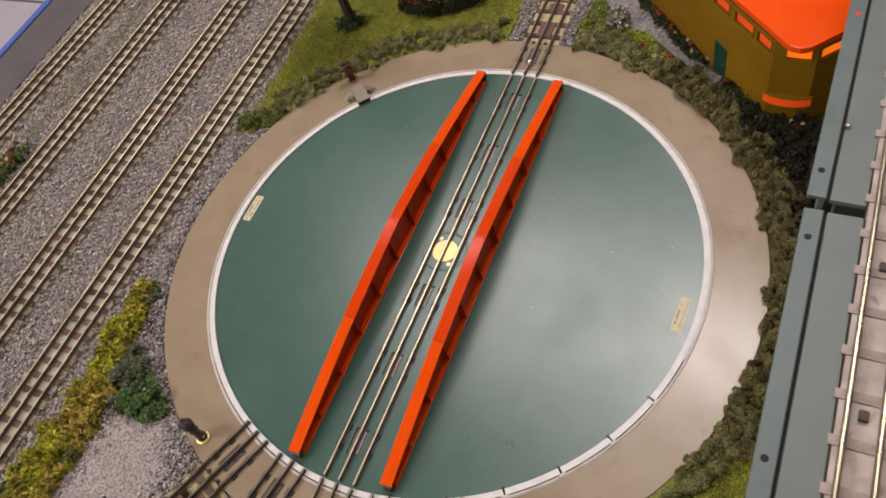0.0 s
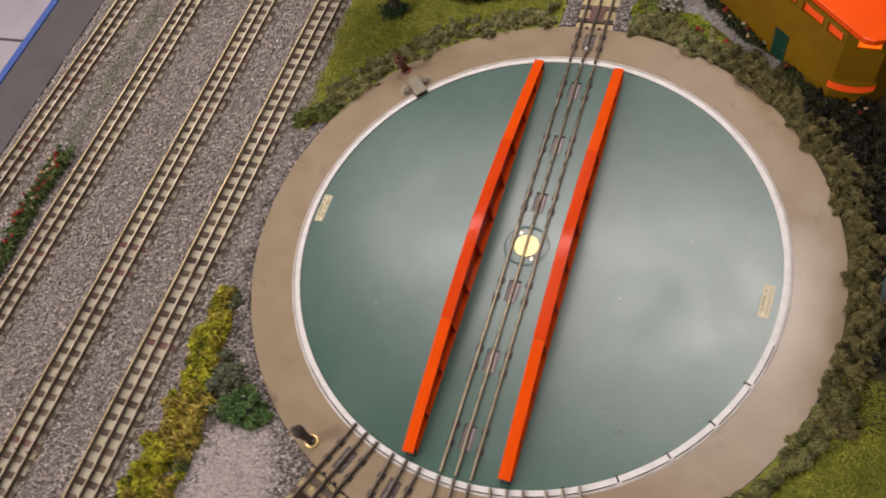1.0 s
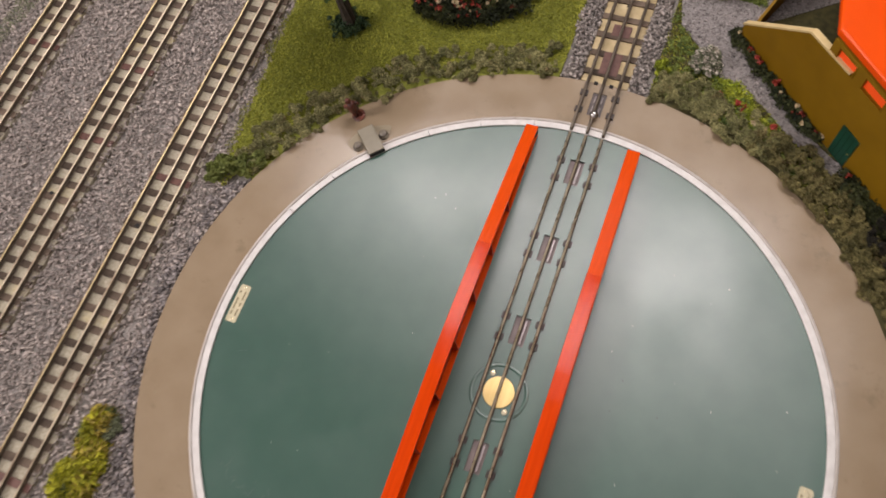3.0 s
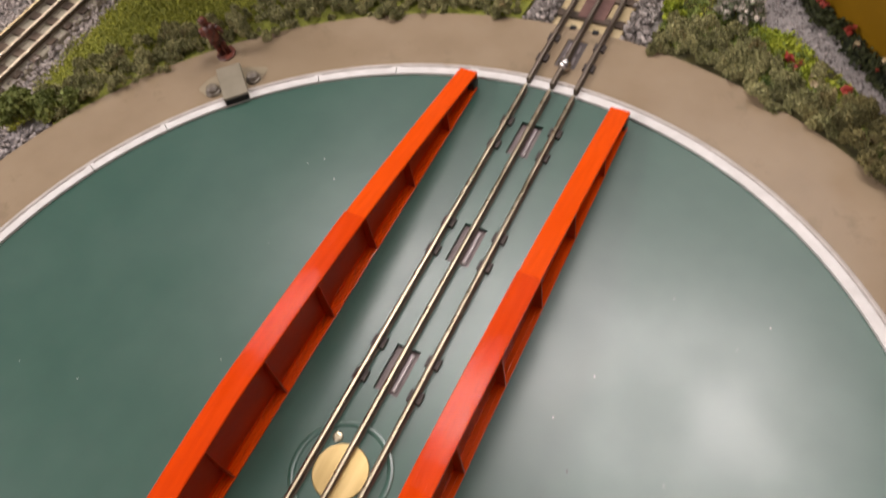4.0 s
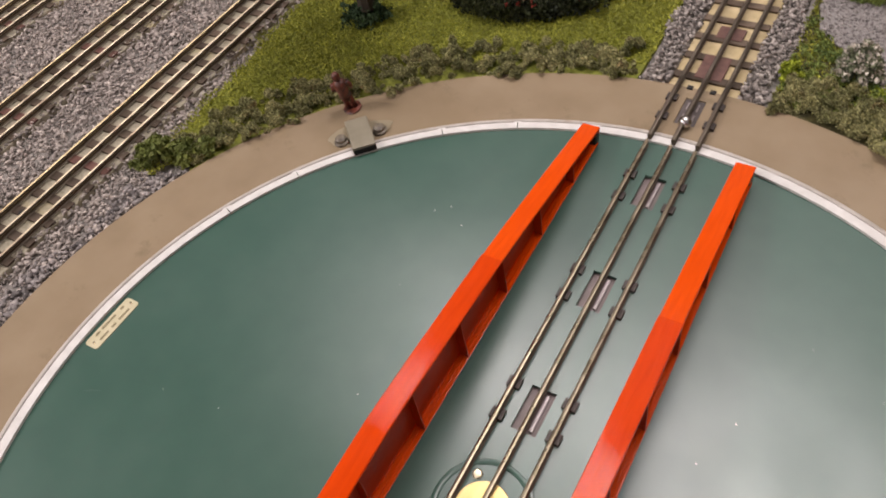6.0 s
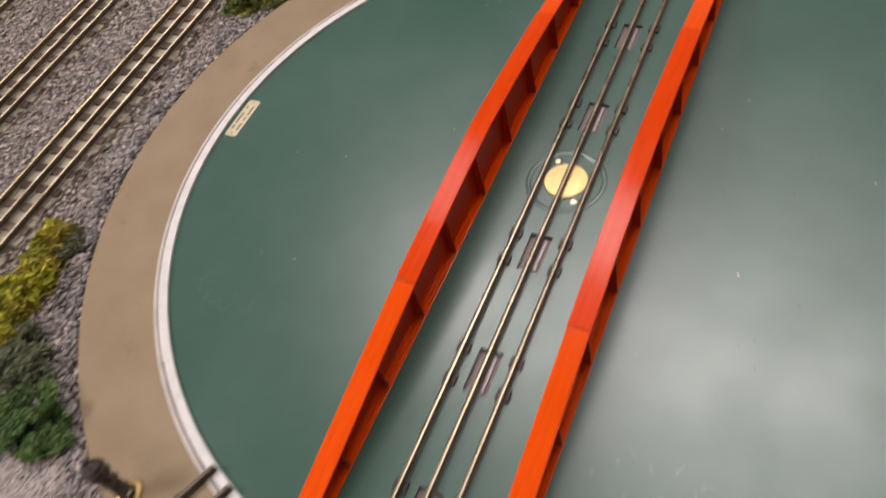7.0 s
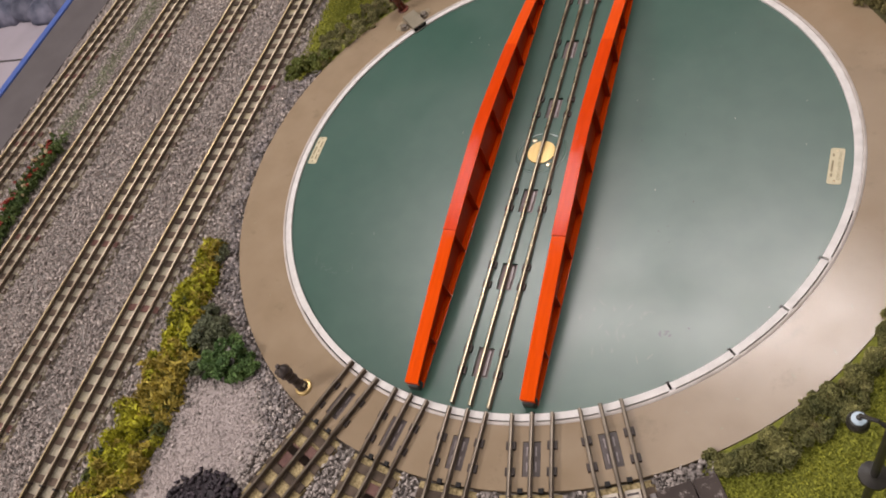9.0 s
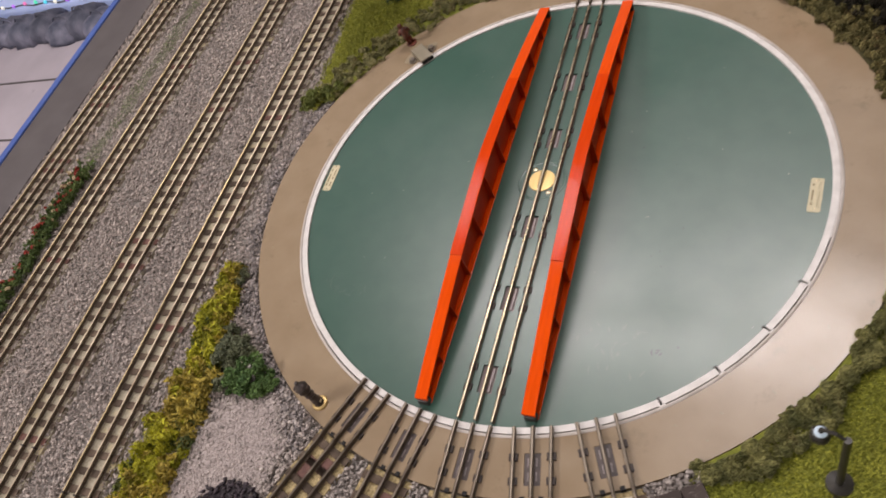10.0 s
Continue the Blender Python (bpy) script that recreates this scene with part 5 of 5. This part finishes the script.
def street_lamp():
    s = thing("street_lamp", "dark model street lamp with a small white lens", "street lamp", pose(0.3065, -0.331, -0.001))
    part("post", tube(bmesh.new(), [(0, 0, 0, 0.0055), (0, 0, 0.006, 0.0040), (0, 0, 0.012, 0.0028), (0, 0, 0.176, 0.0024)], 12), BLACK_PAINT, s)
    part("collar", lathe(bmesh.new(), [(0.0030, 0.094), (0.0088, 0.096), (0.0088, 0.099), (0.0030, 0.101)], 20), BLACK_PAINT, s, "round collar")
    part("arm", tube(bmesh.new(), [(0, 0, 0.174, 0.0014), (-0.006, 0.002, 0.178, 0.0013), (-0.0145, 0.006, 0.173, 0.0013)], 8), BLACK_PAINT, s)
    part("head", lathe(bmesh.new(), [(0.0060, 0.1615), (0.0060, 0.1650), (0.0050, 0.1675), (0.0044, 0.1680)], 24), BLACK_PAINT, s, "black lamp shade", pose(-0.0145, 0.006, 0))
    part("lens", lathe(bmesh.new(), [(0.0040, 0.1678), (0.0038, 0.1690), (0.0016, 0.1697)], 20), LED, s, "white round lens", pose(-0.0145, 0.006, 0))
    part("lens_boss", lathe(bmesh.new(), [(0.0017, 0.1695), (0.0017, 0.1701), (0.0008, 0.1703)], 14), BLACK_PAINT, s, "dark boss on the lens", pose(-0.0145, 0.006, 0))


street_lamp()


# ---- station ----
def wall_plate(owner, p0, p1, outline, holes, mat, thick=0.003):
    """A wall from p0 to p1: outline and holes in (along, up)."""
    d = Vector(p1) - Vector(p0)
    turn = math.degrees(math.atan2(d.y, d.x))
    bm = sheet_with_holes([outline] + holes, 0.0, thick)
    m = pose(p0[0], p0[1], -0.001, 0, 0, turn) @ pose(0, 0, 0, 90, 0, 0)
    bm.transform(m)
    return part("wall", bm, mat, owner), m


def window(owner, m, x0, x1, z0, z1, glazing, frame_mat):
    w = part("window", a_box(x0, x1, z0, z1, -0.0032, -0.0026), glazing, owner, "bright orange window pane" if glazing is WINDOW_GLOW else "dull red window pane", m)
    for a, b, c, d in ((x0 - 0.0012, x1 + 0.0012, z1, z1 + 0.0014), (x0 - 0.0012, x1 + 0.0012, z0 - 0.0014, z0), (x0 - 0.0014, x0, z0, z1), (x1, x1 + 0.0014, z0, z1)):
        part("frame", a_box(a, b, c, d, -0.0006, 0.0010), frame_mat, w)


def hole(x0, x1, z0, z1):
    return [(x0, z0), (x1, z0), (x1, z1), (x0, z1)]


def bow_window(owner, m):
    """A shallow bowed window that wraps the bay's corners, with a sill and a head rail."""
    cols = [(-0.0035 + 0.0525 * u, 0.0004 + 0.0062 * math.sin(math.pi * u) ** 0.7) for u in (i / 12 for i in range(13))]
    for name, y0, y1, grow, mat in (("window", 0.0298, 0.0415, 0.0, WINDOW_DULL), ("sill", 0.0281, 0.0298, 0.0007, OLIVE_WALL), ("head_rail", 0.0415, 0.0432, 0.0007, OLIVE_WALL)):
        bm = bmesh.new()
        rows = [[bm.verts.new(q) for q in ((x, y0, -0.0028), (x, y0, out + grow), (x, y1, out + grow), (x, y1, -0.0028))] for x, out in cols]
        for p, q in zip(rows, rows[1:]):
            for k in range(4):
                bm.faces.new((p[k], q[k], q[(k + 1) % 4], p[(k + 1) % 4]))
        bm.faces.new(rows[0])
        bm.faces.new(rows[-1][::-1])
        bmesh.ops.recalc_face_normals(bm, faces=bm.faces)
        part(name, bm, mat, owner, "bowed dull orange window" if name == "window" else "", m)


def station():
    s = thing("station", "ochre model station with orange roof and lit windows", "station building", pose(0, 0, 0))
    a, b, c, d, e = (0.133, 0.461), (0.3147, 0.2793), (0.3600, 0.2790), (0.455, 0.375), (0.205, 0.62)
    wins = [(0.108, 0.132), (0.146, 0.174), (0.186, 0.220), (0.228, 0.252)]
    _, m = wall_plate(s, a, b, [(-0.009, 0), (0.257, 0), (0.257, 0.120), (0.098, 0.120), (0.098, 0.101), (0.072, 0.098), (-0.009, 0.022)],
                      [hole(0.153, 0.178, 0.002, 0.048)] + [hole(x0, x1, 0.101, 0.116) for x0, x1 in wins], OLIVE_WALL)
    for x0, x1 in wins:
        window(s, m, x0, x1, 0.101, 0.116, WINDOW_DULL, OLIVE_WALL)
    door = part("door", a_box(0.1535, 0.1775, 0.001, 0.0475, -0.0030, 0.0008), DOOR_GREEN, s, "dark green plank door", m)
    part("door_knob", a_box(0.1740, 0.1752, 0.022, 0.0232, 0.0008, 0.0018), GOLD, door)
    for x in (0.1595, 0.1655, 0.1715):
        part("plank_seam", a_box(x - 0.0002, x + 0.0002, 0.002, 0.0465, 0.0008, 0.0010), BLACK, door)
    # cream coping up the sloping wing and along its ledge
    bm = bmesh.new()
    for (x0, z0), (x1, z1) in (((-0.010, 0.0225), (0.072, 0.0985)), ((0.072, 0.0985), (0.130, 0.1015))):
        v = [bm.verts.new(q) for q in ((x0, z0, 0.0012), (x1, z1, 0.0012), (x1, z1 + 0.0026, 0.0012), (x0, z0 + 0.0026, 0.0012))]
        w = [bm.verts.new(q.co + Vector((0, 0, -0.007))) for q in v]
        bm.faces.new(v)
        bm.faces.new(w[::-1])
        for k in range(4):
            bm.faces.new((v[k], w[k], w[(k + 1) % 4], v[(k + 1) % 4]))
    bmesh.ops.recalc_face_normals(bm, faces=bm.faces)
    part("coping", bm, WALL_TRIM, s, "cream coping of the sloping wing", m)
    _, m2 = wall_plate(s, b, c, [(0, 0), (0.0453, 0), (0.0453, 0.120), (0, 0.120)], [hole(0.0140, 0.0390, 0.098, 0.114)], OLIVE_WALL)
    window(s, m2, 0.0140, 0.0390, 0.098, 0.114, WINDOW_GLOW, OLIVE_WALL)
    bow_window(s, m2)
    _, m3 = wall_plate(s, c, d, [(0, 0), (0.132, 0), (0.132, 0.120), (0, 0.120)], [hole(0.004, 0.060, 0.098, 0.114), hole(0.070, 0.122, 0.098, 0.114)], OLIVE_WALL)
    window(s, m3, 0.004, 0.060, 0.098, 0.114, WINDOW_GLOW, OLIVE_WALL)
    window(s, m3, 0.070, 0.122, 0.098, 0.114, WINDOW_GLOW, OLIVE_WALL)
    wall_plate(s, d, e, [(0, 0), (0.35, 0), (0.35, 0.120), (0, 0.120)], [], OLIVE_WALL)
    wall_plate(s, e, a, [(0, 0), (0.1746, 0), (0.1746, 0.022), (0, 0.09)], [], OLIVE_WALL)
    roof = [(0.202, 0.394), (0.3255, 0.2690), (0.3330, 0.2635), (0.3420, 0.2620), (0.3510, 0.2655), (0.3580, 0.2720), (0.470, 0.385), (0.26, 0.66), (0.18, 0.60)]
    part("roof", prism(bmesh.new(), roof, 0.1215, 0.1285, bevel=0.003), ROOF_RED, s, "glossy orange-red roof with rounded corner")
    inner = [(0.334 + (x - 0.334) * 0.985, 0.40 + (y - 0.40) * 0.985) for x, y in roof]
    part("eave", prism(bmesh.new(), inner, 0.1193, 0.1214), EAVE_RED, s, "dark red eave below the roof")


station()


def small_house():
    h = thing("small_house", "ochre model house wall behind the flower bed", "house", pose(-0.165, 0.485, -0.001))
    part("wall", a_box(-0.068, -0.006, -0.035, 0.060, 0, 0.085, bevel=0.001), OLIVE_WALL, h)
    bm = bmesh.new()
    v = [bm.verts.new(q) for q in ((-0.075, -0.042, 0.085), (0.001, -0.042, 0.085), (0.001, 0.067, 0.085), (-0.075, 0.067, 0.085), (-0.075, 0.0125, 0.120), (0.001, 0.0125, 0.120))]
    for f in ((0, 1, 5, 4), (2, 3, 4, 5), (1, 2, 5), (3, 0, 4), (3, 2, 1, 0)):
        bm.faces.new([v[i] for i in f])
    part("roof", bm, ROOF_RED, h)


small_house()


def hut():
    h = thing("platform_hut", "dark open hut on a grey slab", "hut", pose(0.092, 0.552, -0.001))
    part("slab", a_box(-0.030, 0.036, -0.024, 0.030, 0, 0.004, bevel=0.001), FASCIA, h, "dark grey slab")
    for x in (-0.020, 0.012):
        part("post", a_box(x - 0.003, x + 0.003, -0.018, -0.012, 0.004, 0.060), BLACK_PAINT, h)
    part("wall", a_box(-0.026, 0.032, 0.006, 0.010, 0.004, 0.060), BLACK_PAINT, h)
    part("roof", a_box(-0.032, 0.038, -0.024, 0.016, 0.060, 0.064, bevel=0.001), BLACK_PAINT, h)


hut()
p = scatter(0.045, 0.145, 0.512, 0.530, 420, lambda x, y: np.abs(y - 0.522 + 0.003 * np.sin(x * 90)) < 0.006)
solo("turf_strip", leaves("turf_strip", clumps(at_height(p, -0.001, 0.0005), 0.0034, 0.0045, 26), 0.0013, TURF), TURF, "strip of green turf before the hut", "turf", kind="stuff")


# ---- elevated girder track ----
def elevated():
    g = thing("elevated_track", "grey-green steel girder viaduct carrying a brass-railed track", "viaduct", pose(0, 0, 0))
    top = 0.240
    bend = pose(0.371, -0.0165, 0, 0, 0, -1.05) @ pose(-0.371, 0.0165, 0)
    for y0, y1, spots, m in ((-0.95, -0.0285, (-0.055, -0.230, -0.42), pose(0, 0, 0)), (-0.0165, 1.0, (0.0095,), bend)):
        f = part("flange", a_box(0.3710, 0.3850, y0, y1, top - 0.004, top, bevel=0.0008), STEEL_GREEN, g, "grey-green girder flange with bolt holes", m)
        for y in spots:
            part("bolt_hole", lathe(bmesh.new(), [(0.0026, top), (0.0026, top + 0.0003), (0.0010, top + 0.0004)], 20), BLACK, f, "dark bolt hole", pose(0.3775, y, 0))
        part("web", a_box(0.3800, 0.3840, y0, y1, top - 0.050, top - 0.004), STEEL_GREEN, g, m=m)
        part("groove", a_box(0.3852, 0.3875, y0, y1, top - 0.008, top - 0.0045), BLACK, g, m=m)
        part("deck_plate", a_box(0.3876, 0.4125, y0, y1, top - 0.006, top - 0.0015, bevel=0.0006), STEEL_GREY, g, "flat grey-green deck plate", m)
    part("red_mark", lathe(bmesh.new(), [(0.0024, top), (0.0024, top + 0.0004), (0.001, top + 0.0005)], 16), RED_SPOT, g, "small red mark", bend @ pose(0.379, 0.190, 0))
    part("bolt_head", lathe(bmesh.new(), [(0.0022, top - 0.0015), (0.0022, top + 0.0012), (0.0012, top + 0.0018)], 14), CHROME, g, "small pale bolt head", bend @ pose(0.3892, 0.058, 0))
    part("roadbed", a_box(0.4140, 0.5100, -0.95, 1.0, top - 0.012, top - 0.001), TRACKBOARD, g, "pale mottled track boards")
    rail = rail_data(-0.95, 1.0, 1.0, RAIL_BRASS)
    for x in (0.4190, 0.4398, 0.4606):
        part("rail", rail, RAIL_BRASS, g, "", pose(x, 0, top + 0.0010))
    tie = finish("tie", a_box(-0.029, 0.029, -0.0036, 0.0036, 0, 0.0012, bevel=0.0003), RUSTY)
    for i in range(58):
        part("tie", tie, RUSTY, g, m=pose(0.4398, -0.92 + 0.0325 * i, top - 0.001))
    lug = finish("lug", a_box(-0.0030, 0.0030, -0.0036, 0.0036, 0, 0.004, bevel=0.0008), CLIP)
    for i in range(14):
        part("lug", lug, CLIP, g, m=pose(0.4290, -0.875 + 0.115 * i, top - 0.0014))
    for y in (-0.72, -0.40, 0.02, 0.62):
        part("pier", a_box(0.395, 0.495, y - 0.012, y + 0.012, BOARD, top - 0.012), STEEL_GREEN, g)


RUSTY = paint("pale_brown_tie", (0.26, 0.205, 0.175), (0.40, 0.33, 0.29), 0.7, scale=90, bump=0.2)
TRACKBOARD = paint("pale_track_boards", (0.36, 0.29, 0.25), (0.56, 0.48, 0.42), 0.7, scale=55, bump=0.2, wear=(0.24, 0.17, 0.13), wear_scale=40, wear_amount=0.3)
elevated()


# ---- things on the room's floor beside the layout ----
FLOOR_Z = -0.90


def floor_bundle(x, y, w, d, h, turn):
    """A slumped soft bag: rounded box with uneven corners."""
    b = thing("cloth_bag", "slumped slate-grey cloth bag on the floor", "bag", pose(x, y, FLOOR_Z, 0, 0, turn), group="bags along the blue cloth")
    bm = bmesh.new()
    n, rows = 14, []
    for z, q in ((0.0, 0.96), (0.25, 1.0), (0.6, 0.92), (0.85, 0.7), (1.0, 0.35)):
        ring = []
        for i in range(n):
            a = 2 * math.pi * i / n
            r = q * (1 + 0.12 * rng.uniform(-1, 1))
            ring.append(bm.verts.new((0.5 * w * r * math.copysign(abs(math.cos(a)) ** 0.6, math.cos(a)), 0.5 * d * r * math.copysign(abs(math.sin(a)) ** 0.6, math.sin(a)), h * z)))
        rows.append(ring)
    for p, q in zip(rows, rows[1:]):
        for k in range(n):
            bm.faces.new((p[k], p[(k + 1) % n], q[(k + 1) % n], q[k]))
    bm.faces.new(rows[0][::-1])
    bm.faces.new(rows[-1])
    bmesh.ops.recalc_face_normals(bm, faces=bm.faces)
    part("body", bm, DARK_CLOTH, b, smooth=True)
    part("handle", tube(bmesh.new(), [(-0.2 * w, 0, h * 0.95, 0.004), (-0.1 * w, 0, h * 1.2, 0.004), (0.1 * w, 0, h * 1.2, 0.004), (0.2 * w, 0, h * 0.95, 0.004)], 6), DARK_CLOTH, b)


for k in range(13):
    floor_bundle(-3.85 + 0.125 * k, 1.555 + 0.015 * math.sin(3 * k), 0.19, 0.19, 0.085 + 0.010 * math.sin(2.2 * k), 8 * math.sin(k))


def light_string():
    s = thing("light_string", "string of tiny coloured lamps along the pale blue block", "string lights", pose(-3.35, 1.672, FLOOR_Z))
    part("cable", tube(bmesh.new(), [(0.09 * k - 0.3, 0.01 * math.sin(3 * k), 0.083, 0.003) for k in range(14)], 6), BLACK_PAINT, s)
    for k in range(9):
        colour = ((0.1, 0.7, 0.9), (0.9, 0.9, 0.8), (0.5, 0.2, 0.9), (0.9, 0.2, 0.5), (0.1, 0.8, 0.5))[k % 5]
        part("bulb", lathe(bmesh.new(), [(0.003, 0.080), (0.008, 0.085), (0.008, 0.092), (0.003, 0.098)], 10), glow("coloured_bulb", colour, 0.5), s, "tiny lit coloured bulb", pose(0.075 * k - 0.05, 0.008 * math.sin(5 * k), 0))


light_string()
# Pale blue colour stands in for a bright lit area beyond the bags.
solo("blue_lit_area", a_box(-4.6, -1.9, 1.66, 3.4, FLOOR_Z, FLOOR_Z + 0.08, bevel=0.02), SHEET_BLUE, "low pale blue block standing in for a bright lit area", "platform")


def floor_carton(x, y, w, h, turn, low_mat, high_mat, label):
    c = thing("carton", label, "carton", pose(x, y, FLOOR_Z, 0, 0, turn))
    part("body", a_box(-w / 2, w / 2, -w / 2, w / 2, 0, h * 0.65, bevel=0.003), low_mat, c)
    part("lid", a_box(-w / 2 - 0.002, w / 2 + 0.002, -w / 2 - 0.002, w / 2 + 0.002, h * 0.65, h, bevel=0.003), high_mat, c)


floor_carton(-2.02, 0.80, 0.085, 0.10, 20, RED_CARD, GREY_CARD, "small red carton with a grey lid on the floor")
floor_carton(-2.13, 0.575, 0.11, 0.06, 8, YELLOW_CARD, PINK_CARD, "pink and yellow carton on the floor")
